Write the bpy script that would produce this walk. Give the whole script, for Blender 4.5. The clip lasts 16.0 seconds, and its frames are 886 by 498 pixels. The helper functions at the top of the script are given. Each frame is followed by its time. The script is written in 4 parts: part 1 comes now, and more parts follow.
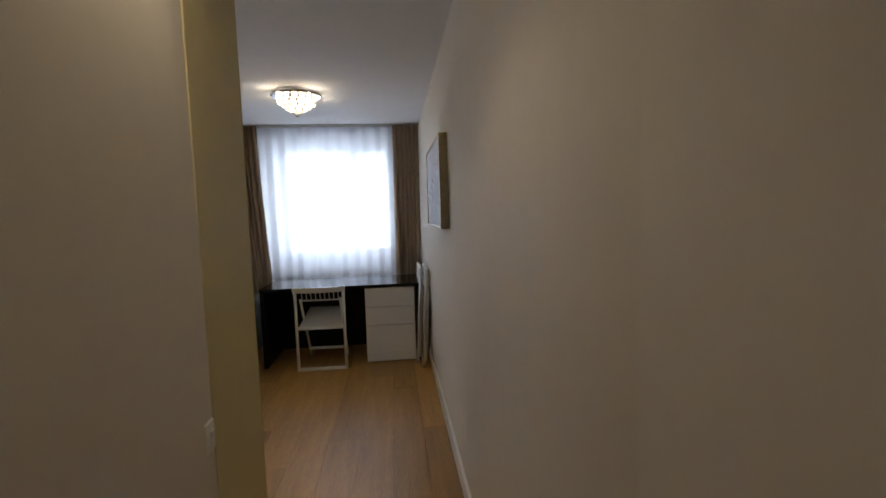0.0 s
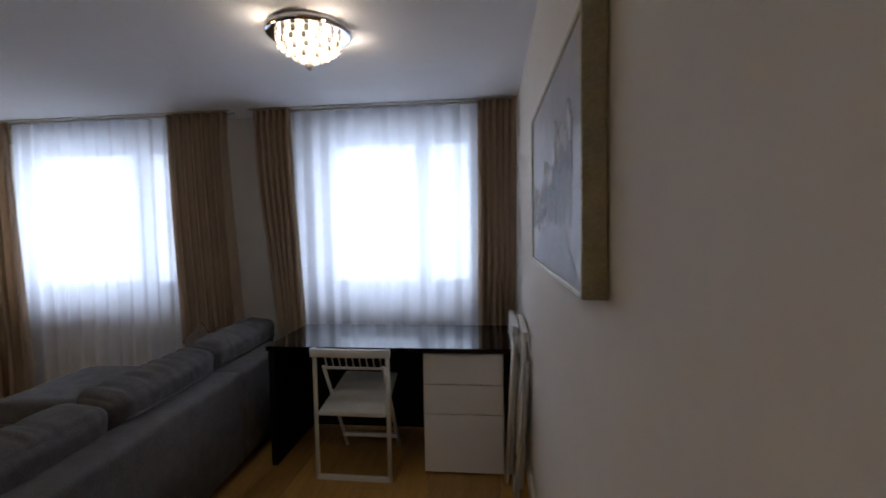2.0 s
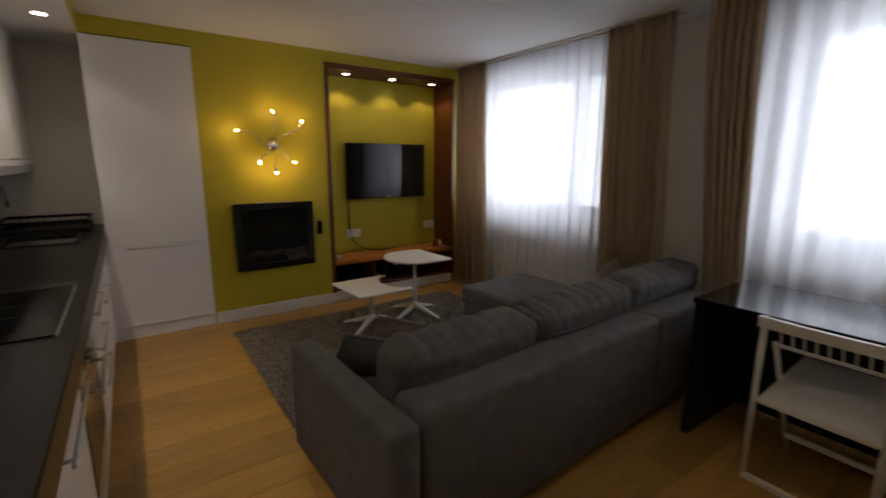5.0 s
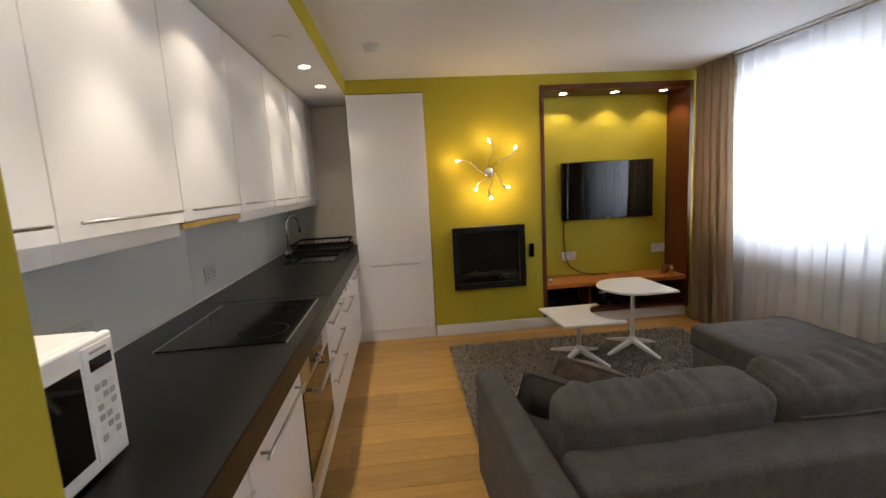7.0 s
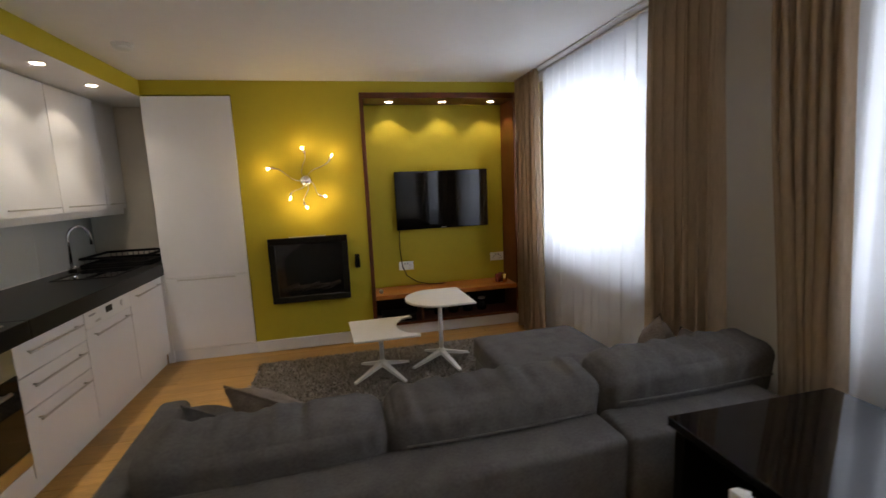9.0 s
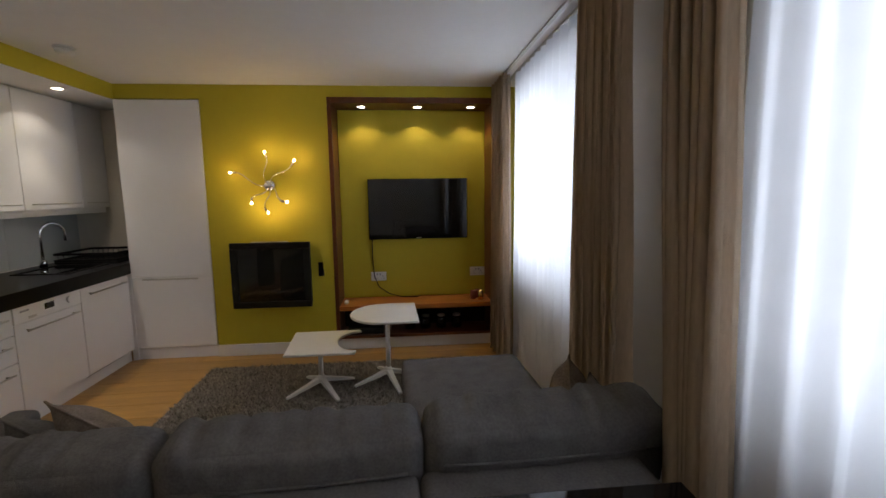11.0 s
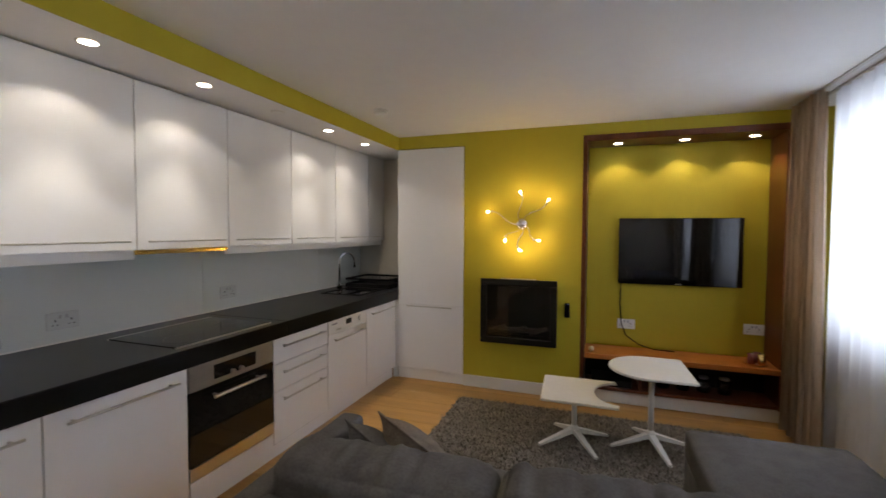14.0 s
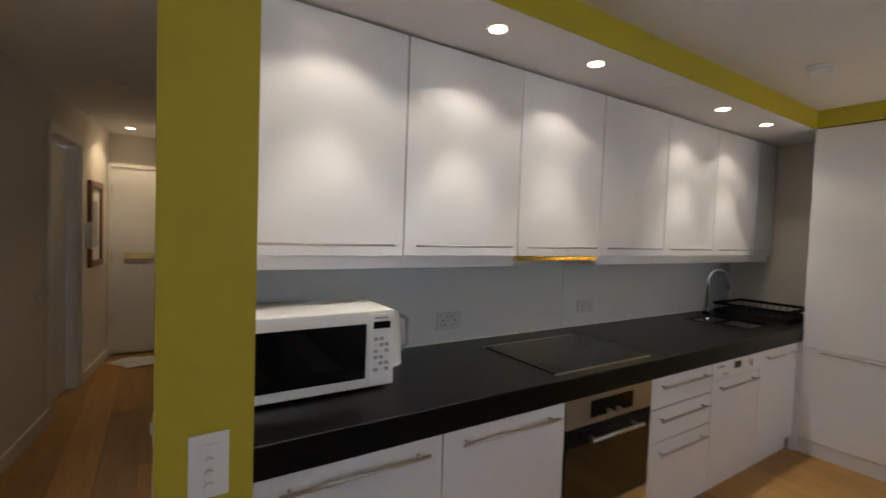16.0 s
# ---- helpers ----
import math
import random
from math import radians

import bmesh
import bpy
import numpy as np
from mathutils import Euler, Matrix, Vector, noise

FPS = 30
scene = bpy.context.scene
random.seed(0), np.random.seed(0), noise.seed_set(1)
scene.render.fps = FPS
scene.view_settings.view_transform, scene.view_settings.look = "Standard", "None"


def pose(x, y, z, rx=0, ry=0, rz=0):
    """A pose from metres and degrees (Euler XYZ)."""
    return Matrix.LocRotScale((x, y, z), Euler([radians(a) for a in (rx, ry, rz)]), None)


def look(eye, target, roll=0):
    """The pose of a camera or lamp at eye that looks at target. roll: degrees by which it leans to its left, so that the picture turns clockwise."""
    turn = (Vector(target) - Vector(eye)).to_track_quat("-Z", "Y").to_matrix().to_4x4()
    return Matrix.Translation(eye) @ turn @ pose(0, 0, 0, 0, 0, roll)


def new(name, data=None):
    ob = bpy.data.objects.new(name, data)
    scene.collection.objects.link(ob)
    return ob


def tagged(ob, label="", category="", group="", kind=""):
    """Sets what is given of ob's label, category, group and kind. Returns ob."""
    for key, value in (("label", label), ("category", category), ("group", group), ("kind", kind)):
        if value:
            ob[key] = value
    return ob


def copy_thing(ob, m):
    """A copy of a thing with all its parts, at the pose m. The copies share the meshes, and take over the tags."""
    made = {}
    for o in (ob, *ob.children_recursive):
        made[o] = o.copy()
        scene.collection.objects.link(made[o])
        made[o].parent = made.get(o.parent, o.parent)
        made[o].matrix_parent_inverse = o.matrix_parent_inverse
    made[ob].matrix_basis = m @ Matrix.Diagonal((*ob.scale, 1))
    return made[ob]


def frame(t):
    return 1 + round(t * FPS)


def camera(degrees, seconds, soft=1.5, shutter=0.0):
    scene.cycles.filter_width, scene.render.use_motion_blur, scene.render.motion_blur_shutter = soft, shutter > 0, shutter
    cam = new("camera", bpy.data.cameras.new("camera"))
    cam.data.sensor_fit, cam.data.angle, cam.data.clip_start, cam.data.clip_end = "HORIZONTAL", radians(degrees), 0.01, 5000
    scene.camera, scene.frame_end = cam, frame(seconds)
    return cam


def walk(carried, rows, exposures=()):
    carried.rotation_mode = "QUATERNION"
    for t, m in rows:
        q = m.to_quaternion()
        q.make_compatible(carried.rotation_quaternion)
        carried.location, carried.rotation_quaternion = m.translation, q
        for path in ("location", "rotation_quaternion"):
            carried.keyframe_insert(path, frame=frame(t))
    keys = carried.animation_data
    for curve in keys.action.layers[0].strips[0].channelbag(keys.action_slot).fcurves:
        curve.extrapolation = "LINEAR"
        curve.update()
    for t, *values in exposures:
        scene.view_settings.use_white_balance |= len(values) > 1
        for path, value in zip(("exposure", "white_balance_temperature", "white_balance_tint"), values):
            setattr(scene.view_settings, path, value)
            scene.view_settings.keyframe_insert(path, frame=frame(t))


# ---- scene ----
cam = camera(90.0, 16.0, 1.5, 0.4)
PATH = [
    (0, (0.160, -0.313, 1.389), (0.374, 1.669, 1.219), -1.7),
    (0.5, (0.238, 0.191, 1.416), (0.312, 2.185, 1.281), -0.9),
    (1, (0.215, 0.745, 1.405), (0.266, 2.742, 1.308), -0.8),
    (1.5, (0.187, 0.969, 1.422), (0.23, 2.963, 1.275), -1.6),
    (2, (0.253, 1.301, 1.428), (0.042, 3.287, 1.323), -1.0),
    (2.5, (0.229, 1.46, 1.433), (-0.223, 3.404, 1.3), -0.5),
    (3, (0.166, 1.476, 1.433), (-0.488, 3.359, 1.268), -0.7),
    (3.5, (0.105, 1.448, 1.429), (-0.726, 3.254, 1.209), -0.5),
    (4, (0.009, 1.429, 1.414), (-0.956, 3.16, 1.148), -0.1),
    (4.5, (-0.063, 1.446, 1.41), (-1.305, 2.974, 1.059), -0.2),
    (5, (-0.08, 1.554, 1.38), (-1.682, 2.685, 0.989), 0.4),
    (7.5, (-0.112, 1.94, 1.425), (-2.086, 2.086, 1.144), -3.4),
    (8, (-0.087, 2.202, 1.396), (-2.047, 2.455, 1.089), -2.7),
    (8.5, (-0.094, 2.56, 1.415), (-2.052, 2.88, 1.164), -2.4),
    (9, (-0.048, 2.895, 1.42), (-1.982, 3.315, 1.129), -2.5),
    (11.5, (-0.161, 3.735, 1.437), (-2.144, 3.758, 1.179), -0.0),
    (12, (-0.129, 3.675, 1.456), (-2.101, 3.483, 1.179), 0.4),
    (12.5, (-0.155, 3.605, 1.451), (-2.102, 3.225, 1.195), 0.8),
    (13, (-0.194, 3.477, 1.449), (-2.131, 3.021, 1.247), 0.3),
    (13.5, (-0.211, 3.363, 1.44), (-2.128, 2.809, 1.308), 0.6),
    (14, (-0.201, 3.243, 1.436), (-2.082, 2.569, 1.354), 0.3),
    (14.5, (-0.202, 3.131, 1.433), (-1.973, 2.205, 1.357), 0.5),
    (15, (-0.252, 2.966, 1.431), (-1.826, 1.735, 1.369), 0.6),
    (15.5, (-0.343, 2.756, 1.441), (-1.656, 1.25, 1.363), 0.8),
    (16, (-0.382, 2.575, 1.433), (-1.462, 0.894, 1.354), 2.0),
]
walk(cam, [(t, look(eye, target, roll)) for t, eye, target, roll in PATH],
     [(0, -0.3, 6400, 10), (0.5, -0.55, 6300, 11), (1, -0.65, 6200, 12), (1.5, -0.6, 6200, 12), (2, -0.7, 6100, 14), (3, -1.0, 6300, 14), (4, -1.2, 6500, 14), (4.5, -1.15, 6800, 14), (5, -0.7, 7200, 14), (7.5, 0.35, 7000, 12), (8.5, 0.15, 7000, 12), (9, -0.1, 7000, 12), (11.5, -0.4, 6900, 12), (12, -0.05, 7000, 12), (12.5, 0.05, 7000, 12), (14.5, 0.05, 6700, 12), (16, -0.15, 6700, 12)])

# ---- light ----
world = bpy.data.worlds.new("world")
scene.world = world
world.use_nodes = True
wn = world.node_tree.nodes
sky = wn.new("ShaderNodeTexSky")
sky.sky_type = "NISHITA"
sky.sun_disc = False
sky.sun_elevation = radians(40)
sky.sun_rotation = radians(200)
world.node_tree.links.new(sky.outputs[0], wn["Background"].inputs[0])
wn["Background"].inputs[1].default_value = 0.12
BACKDROP = 9.0       # glow of the overcast distance outside
SPOT = 9.0           # watts of a kitchen downlight
NICHE = 7.5
BULB = 1.1


def spot_lamp(x, y, z, watts, cone=118, tilt=0, blend=0.6, size=0.025, color=(1.0, 0.84, 0.63)):
    d = bpy.data.lights.new("downlight_lamp", "SPOT")
    d.energy, d.spot_size, d.spot_blend, d.shadow_soft_size = watts, radians(cone), blend, size
    d.color = color
    ob = new("downlight_lamp", d)
    ob.matrix_basis = pose(x, y, z, tilt, 0, 0)
    return ob


def point_lamp(x, y, z, watts, size=0.012, color=(1.0, 0.72, 0.38)):
    d = bpy.data.lights.new("bulb_lamp", "POINT")
    d.energy, d.shadow_soft_size, d.color = watts, size, color
    ob = new("bulb_lamp", d)
    ob.location = (x, y, z)
    return ob


# ---- materials ----
def material(name, color, rough=0.5, metal=0.0, var=0.06, scale=6.0, bump=0.0, bump_scale=120.0, spec=0.5, stretch=(1, 1, 1), coat=0.0, per_object=0.0):
    """A node material with variation at two scales and a fine relief."""
    m = bpy.data.materials.new(name)
    m.use_nodes = True
    n, l = m.node_tree.nodes, m.node_tree.links
    b = n["Principled BSDF"]
    b.inputs["Roughness"].default_value = rough
    b.inputs["Metallic"].default_value = metal
    b.inputs["Specular IOR Level"].default_value = spec
    b.inputs["Coat Weight"].default_value = coat
    co = n.new("ShaderNodeTexCoord")
    mp = n.new("ShaderNodeMapping")
    mp.inputs["Scale"].default_value = stretch
    l.new(co.outputs["Object"], mp.inputs[0])
    n1, n2 = n.new("ShaderNodeTexNoise"), n.new("ShaderNodeTexNoise")
    n1.inputs["Scale"].default_value, n2.inputs["Scale"].default_value = scale, scale * 9
    n1.inputs["Detail"].default_value = n2.inputs["Detail"].default_value = 4
    l.new(mp.outputs[0], n1.inputs[0]), l.new(mp.outputs[0], n2.inputs[0])
    add = n.new("ShaderNodeMath")
    add.operation = "ADD"
    l.new(n1.outputs[0], add.inputs[0]), l.new(n2.outputs[0], add.inputs[1])
    mr = n.new("ShaderNodeMapRange")
    mr.inputs[1].default_value, mr.inputs[2].default_value = 0.6, 1.4
    mr.inputs[3].default_value, mr.inputs[4].default_value = 1 - var, 1 + var
    l.new(add.outputs[0], mr.inputs[0])
    value = mr.outputs[0]
    if per_object:
        info = n.new("ShaderNodeObjectInfo")
        m2 = n.new("ShaderNodeMapRange")
        m2.inputs[3].default_value, m2.inputs[4].default_value = 1 - per_object, 1 + per_object
        l.new(info.outputs["Random"], m2.inputs[0])
        mul = n.new("ShaderNodeMath")
        mul.operation = "MULTIPLY"
        l.new(value, mul.inputs[0]), l.new(m2.outputs[0], mul.inputs[1])
        value = mul.outputs[0]
    sc = n.new("ShaderNodeVectorMath")
    sc.operation = "SCALE"
    sc.inputs[0].default_value = color
    l.new(value, sc.inputs["Scale"])
    l.new(sc.outputs[0], b.inputs["Base Color"])
    if bump:
        nb = n.new("ShaderNodeTexNoise")
        nb.inputs["Scale"].default_value = bump_scale
        nb.inputs["Detail"].default_value = 3
        l.new(mp.outputs[0], nb.inputs[0])
        bp = n.new("ShaderNodeBump")
        bp.inputs["Strength"].default_value = bump
        bp.inputs["Distance"].default_value = 0.003
        l.new(nb.outputs[0], bp.inputs["Height"])
        l.new(bp.outputs[0], b.inputs["Normal"])
    return m


def glow(name, color, strength):
    m = bpy.data.materials.new(name)
    m.use_nodes = True
    b = m.node_tree.nodes["Principled BSDF"]
    b.inputs["Base Color"].default_value = (*color, 1)
    b.inputs["Emission Color"].default_value = (*color, 1)
    b.inputs["Emission Strength"].default_value = strength
    return m


def sheer_material():
    m = bpy.data.materials.new("sheer_voile")
    m.use_nodes = True
    n, l = m.node_tree.nodes, m.node_tree.links
    n.remove(n["Principled BSDF"])
    tr, tl, df = n.new("ShaderNodeBsdfTransparent"), n.new("ShaderNodeBsdfTranslucent"), n.new("ShaderNodeBsdfDiffuse")
    tl.inputs[0].default_value = (0.88, 0.90, 0.97, 1)
    df.inputs[0].default_value = (0.85, 0.86, 0.9, 1)
    a, b = n.new("ShaderNodeMixShader"), n.new("ShaderNodeMixShader")
    a.inputs[0].default_value = 0.18
    l.new(tl.outputs[0], a.inputs[1]), l.new(df.outputs[0], a.inputs[2])
    co, wv = n.new("ShaderNodeTexCoord"), n.new("ShaderNodeTexNoise")
    wv.inputs["Scale"].default_value = 9
    l.new(co.outputs["Object"], wv.inputs[0])
    mr = n.new("ShaderNodeMapRange")
    mr.inputs[3].default_value, mr.inputs[4].default_value = 0.85, 0.95
    l.new(wv.outputs[0], mr.inputs[0]), l.new(mr.outputs[0], b.inputs[0])
    l.new(tr.outputs[0], b.inputs[1]), l.new(a.outputs[0], b.inputs[2])
    l.new(b.outputs[0], n["Material Output"].inputs[0])
    return m


def glass_material():
    m = bpy.data.materials.new("window_glass")
    m.use_nodes = True
    n, l = m.node_tree.nodes, m.node_tree.links
    n.remove(n["Principled BSDF"])
    tr, gl, mx = n.new("ShaderNodeBsdfTransparent"), n.new("ShaderNodeBsdfGlossy"), n.new("ShaderNodeMixShader")
    gl.inputs["Roughness"].default_value = 0.02
    mx.inputs[0].default_value = 0.03
    l.new(tr.outputs[0], mx.inputs[1]), l.new(gl.outputs[0], mx.inputs[2])
    l.new(mx.outputs[0], n["Material Output"].inputs[0])
    return m


def backdrop_material():
    m = bpy.data.materials.new("bright_distance")
    m.use_nodes = True
    n, l = m.node_tree.nodes, m.node_tree.links
    n.remove(n["Principled BSDF"])
    em, co, nz, rp = n.new("ShaderNodeEmission"), n.new("ShaderNodeTexCoord"), n.new("ShaderNodeTexNoise"), n.new("ShaderNodeValToRGB")
    nz.inputs["Scale"].default_value, nz.inputs["Detail"].default_value = 4.5, 9
    l.new(co.outputs["Object"], nz.inputs[0])
    rp.color_ramp.elements[0].position, rp.color_ramp.elements[0].color = 0.34, (0.34, 0.42, 0.36, 1)
    rp.color_ramp.elements[1].position, rp.color_ramp.elements[1].color = 0.50, (0.74, 0.84, 1.0, 1)
    l.new(nz.outputs[0], rp.inputs[0]), l.new(rp.outputs[0], em.inputs[0])
    em.inputs[1].default_value = BACKDROP
    l.new(em.outputs[0], n["Material Output"].inputs[0])
    return m


def oak_material():
    m = material("oiled_oak", (0.41, 0.222, 0.058), 0.40, var=0.30, scale=2.2, bump=0.10, bump_scale=40, stretch=(9, 0.8, 1), per_object=0.22)
    return m


def canvas_material():
    """Loose grey-blue painting with pale dabs and a darker hill."""
    m = bpy.data.materials.new("painted_canvas")
    m.use_nodes = True
    n, l = m.node_tree.nodes, m.node_tree.links
    b = n["Principled BSDF"]
    b.inputs["Roughness"].default_value = 0.45
    co, nz, rp = n.new("ShaderNodeTexCoord"), n.new("ShaderNodeTexNoise"), n.new("ShaderNodeValToRGB")
    nz.inputs["Scale"].default_value, nz.inputs["Detail"].default_value, nz.inputs["Distortion"].default_value = 5, 8, 0.6
    l.new(co.outputs["Object"], nz.inputs[0])
    rp.color_ramp.elements[0].position, rp.color_ramp.elements[0].color = 0.3, (0.29, 0.285, 0.295, 1)
    rp.color_ramp.elements[1].position, rp.color_ramp.elements[1].color = 0.7, (0.46, 0.43, 0.42, 1)
    l.new(nz.outputs[0], rp.inputs[0]), l.new(rp.outputs[0], b.inputs["Base Color"])
    bp = n.new("ShaderNodeBump")
    bp.inputs["Strength"].default_value, bp.inputs["Distance"].default_value = 0.5, 0.004
    l.new(nz.outputs[0], bp.inputs["Height"]), l.new(bp.outputs[0], b.inputs["Normal"])
    return m


WALL = material("cream_wall_paint", (0.74, 0.69, 0.61), 0.75, var=0.03, scale=1.5, bump=0.12, bump_scale=160)
YELLOW = material("mustard_wall_paint", (0.47, 0.385, 0.022), 0.7, var=0.04, scale=1.5, bump=0.10, bump_scale=160)
CEIL = material("white_ceiling_paint", (0.80, 0.79, 0.78), 0.85, var=0.02, scale=1.2, bump=0.06)
PALEYELLOW = material("pale_yellow_layer", (0.62, 0.53, 0.27), 0.6, var=0.03, scale=1.5, bump=0.1, bump_scale=160)
TRIM = material("white_trim_paint", (0.74, 0.72, 0.68), 0.4, var=0.03)
OAK = oak_material()
SUBFLOOR = material("dark_subfloor", (0.06, 0.035, 0.02), 0.9)
LACQUER = material("white_cabinet_lacquer", (0.76, 0.755, 0.75), 0.3, var=0.015, scale=2, bump=0.015, bump_scale=60)
CARCASS = material("cabinet_carcass", (0.20, 0.195, 0.185), 0.6)
PAPERWHITE = material("painted_white_wood", (0.72, 0.71, 0.68), 0.4, var=0.05, scale=8, bump=0.05)
COUNTER = material("black_stone_worktop", (0.006, 0.0055, 0.0055), 0.3, var=0.35, scale=14, bump=0.04, bump_scale=220, spec=0.22)
BLACKGLOSS = material("black_gloss_lacquer", (0.004, 0.004, 0.005), 0.05, var=0.2, scale=3, spec=0.6)
BLACKMATT = material("matt_black_paint", (0.008, 0.0075, 0.0075), 0.5, var=0.2, spec=0.2)
BLACKGLASS = material("black_glass", (0.006, 0.006, 0.007), 0.04, var=0.1)
STEEL = material("brushed_steel", (0.58, 0.56, 0.52), 0.28, 1.0, var=0.08, scale=10, stretch=(1, 1, 12))
CHROME = material("chrome", (0.75, 0.75, 0.76), 0.07, 1.0, var=0.03)
SPLASH = material("pale_glass_splashback", (0.58, 0.61, 0.60), 0.12, var=0.02, scale=1)
DARKWOOD = material("dark_red_wood", (0.11, 0.028, 0.010), 0.32, var=0.35, scale=2.5, bump=0.06, stretch=(6, 6, 0.8))
WARMWOOD = material("orange_brown_wood", (0.42, 0.14, 0.03), 0.3, var=0.25, scale=2.5, bump=0.05, stretch=(8, 0.8, 6))
FABRIC = material("grey_woven_upholstery", (0.120, 0.114, 0.112), 0.95, var=0.28, scale=12, bump=0.8, bump_scale=300, spec=0.2)
TAUPE = material("taupe_woven_cushion", (0.19, 0.155, 0.125), 0.9, var=0.45, scale=16, bump=0.5, bump_scale=300, spec=0.2)
CURTAIN = material("taupe_curtain_cloth", (0.60, 0.465, 0.335), 0.85, var=0.12, scale=12, bump=0.3, bump_scale=400, spec=0.2, stretch=(1, 1, 0.2))
SHEER = sheer_material()
GLASS = glass_material()
RUG = material("shaggy_grey_wool", (0.21, 0.185, 0.16), 0.95, var=0.55, scale=14, bump=0.5, bump_scale=200, spec=0.1)
PLASTIC = material("white_plastic", (0.78, 0.78, 0.76), 0.3, var=0.02)
GREYPRINT = material("grey_print", (0.35, 0.35, 0.36), 0.5)
UPVC = material("white_window_frame", (0.8, 0.8, 0.82), 0.35, var=0.02)
CANVAS = canvas_material()
GILT = material("aged_silver_gilt", (0.42, 0.37, 0.24), 0.4, 0.6, var=0.25, scale=18, bump=0.2)
SILVER = material("silver_leaf_frame", (0.5, 0.48, 0.44), 0.35, 0.7, var=0.2, scale=14, bump=0.1)
BROWNFRAME = material("brown_picture_frame", (0.16, 0.06, 0.02), 0.35, var=0.3, scale=10)
PAPER = material("loose_paper", (0.72, 0.71, 0.68), 0.8, var=0.05)
BRASS = material("polished_brass", (0.72, 0.5, 0.18), 0.2, 1.0, var=0.06)
REDMUG = material("dark_red_glaze", (0.16, 0.03, 0.02), 0.2)
RINGPRINT = material("dark_ring_print", (0.035, 0.035, 0.036), 0.3)
HOBGLASS = material("ceramic_hob_glass", (0.004, 0.004, 0.004), 0.1, var=0.1, spec=0.15)
SOCKETGREY = material("clear_backed_socket", (0.52, 0.54, 0.54), 0.25, var=0.03)
DOWNGLOW = glow("downlight_glow", (1.0, 0.90, 0.74), 14)
BULBGLOW = glow("bulb_glow", (1.0, 0.74, 0.36), 22)
CRYSTALGLOW = glow("lit_crystal", (1.0, 0.86, 0.66), 3.2)
CRYSTALDIM = material("crystal_drop", (0.75, 0.72, 0.68), 0.08, 0.35, var=0.3, scale=60)
LOG = material("charred_log", (0.025, 0.019, 0.015), 0.9, var=0.5, scale=20, bump=0.6, bump_scale=60)
DABS = [material("paint_dab_" + w, c, 0.5, var=0.35, scale=30, bump=0.4, bump_scale=120) for w, c in
        (("cream", (0.56, 0.53, 0.49)), ("ochre", (0.46, 0.42, 0.30)), ("blue", (0.28, 0.32, 0.38)), ("slate", (0.24, 0.245, 0.27)), ("rose", (0.32, 0.16, 0.15)), ("mist", (0.33, 0.335, 0.36)))]
HILL = material("paint_dark_hill", (0.27, 0.28, 0.31), 0.5, var=0.3, scale=12, bump=0.4, bump_scale=90)

# ---- mesh helpers ----
ORIGIN = {}


def thing(name, at, label, category, group=""):
    ob = new(name)
    ob.empty_display_size = 0.1
    ob.location = at
    ORIGIN[ob.name] = Vector(at)
    return tagged(ob, label, category, group)


def part(name, bm, mat, parent=None, label="", smooth=False):
    me = bpy.data.meshes.new(name)
    if parent is not None:
        o = ORIGIN[parent.name]
        bmesh.ops.translate(bm, verts=bm.verts, vec=-o)
    if smooth:
        for f in bm.faces:
            f.smooth = True
    bm.to_mesh(me)
    bm.free()
    for m in (mat if isinstance(mat, (list, tuple)) else [mat]):
        me.materials.append(m)
    ob = new(name, me)
    if parent is not None:
        ob.parent = parent
        ORIGIN[ob.name] = ORIGIN[parent.name]
    if label:
        ob["label"] = label
    return ob


def box_into(bm, x0, x1, y0, y1, z0, z1, bevel=0.0, mat=0, rot=None, seg=2):
    r = bmesh.ops.create_cube(bm, size=1.0)
    vs = r["verts"]
    c = Vector(((x0 + x1) / 2, (y0 + y1) / 2, (z0 + z1) / 2))
    bmesh.ops.scale(bm, verts=vs, vec=(abs(x1 - x0), abs(y1 - y0), abs(z1 - z0)))
    if rot:
        bmesh.ops.rotate(bm, verts=vs, cent=(0, 0, 0), matrix=rot)
    bmesh.ops.translate(bm, verts=vs, vec=c)
    fs = {f for v in vs for f in v.link_faces}
    for f in fs:
        f.material_index = mat
    if bevel:
        es = list({e for v in vs for e in v.link_edges})
        bmesh.ops.bevel(bm, geom=es, offset=bevel, segments=seg, affect="EDGES", profile=0.5)
    return bm


def box(*a, **k):
    return box_into(bmesh.new(), *a, **k)


def tube_into(bm, pts, r, seg=10, cap=True):
    """A round bar along a line of points; r may be one radius or one a point."""
    pts = [Vector(p) for p in pts]
    rs = r if isinstance(r, (list, tuple)) else [r] * len(pts)
    rings = []
    up = None
    for i, p in enumerate(pts):
        d = (pts[min(i + 1, len(pts) - 1)] - pts[max(i - 1, 0)]).normalized()
        if up is None or abs(up.dot(d)) > 0.95:
            up = Vector((0, 0, 1)) if abs(d.z) < 0.9 else Vector((1, 0, 0))
        a = d.cross(up).normalized()
        b = d.cross(a).normalized()
        rings.append([bm.verts.new(p + rs[i] * (math.cos(t) * a + math.sin(t) * b)) for t in (2 * math.pi * k / seg for k in range(seg))])
    for q, s in zip(rings, rings[1:]):
        for k in range(seg):
            f = bm.faces.new((q[k], q[(k + 1) % seg], s[(k + 1) % seg], s[k]))
            f.smooth = True
    if cap:
        bm.faces.new(rings[0][::-1]), bm.faces.new(rings[-1])
    bmesh.ops.recalc_face_normals(bm, faces=bm.faces)
    return bm


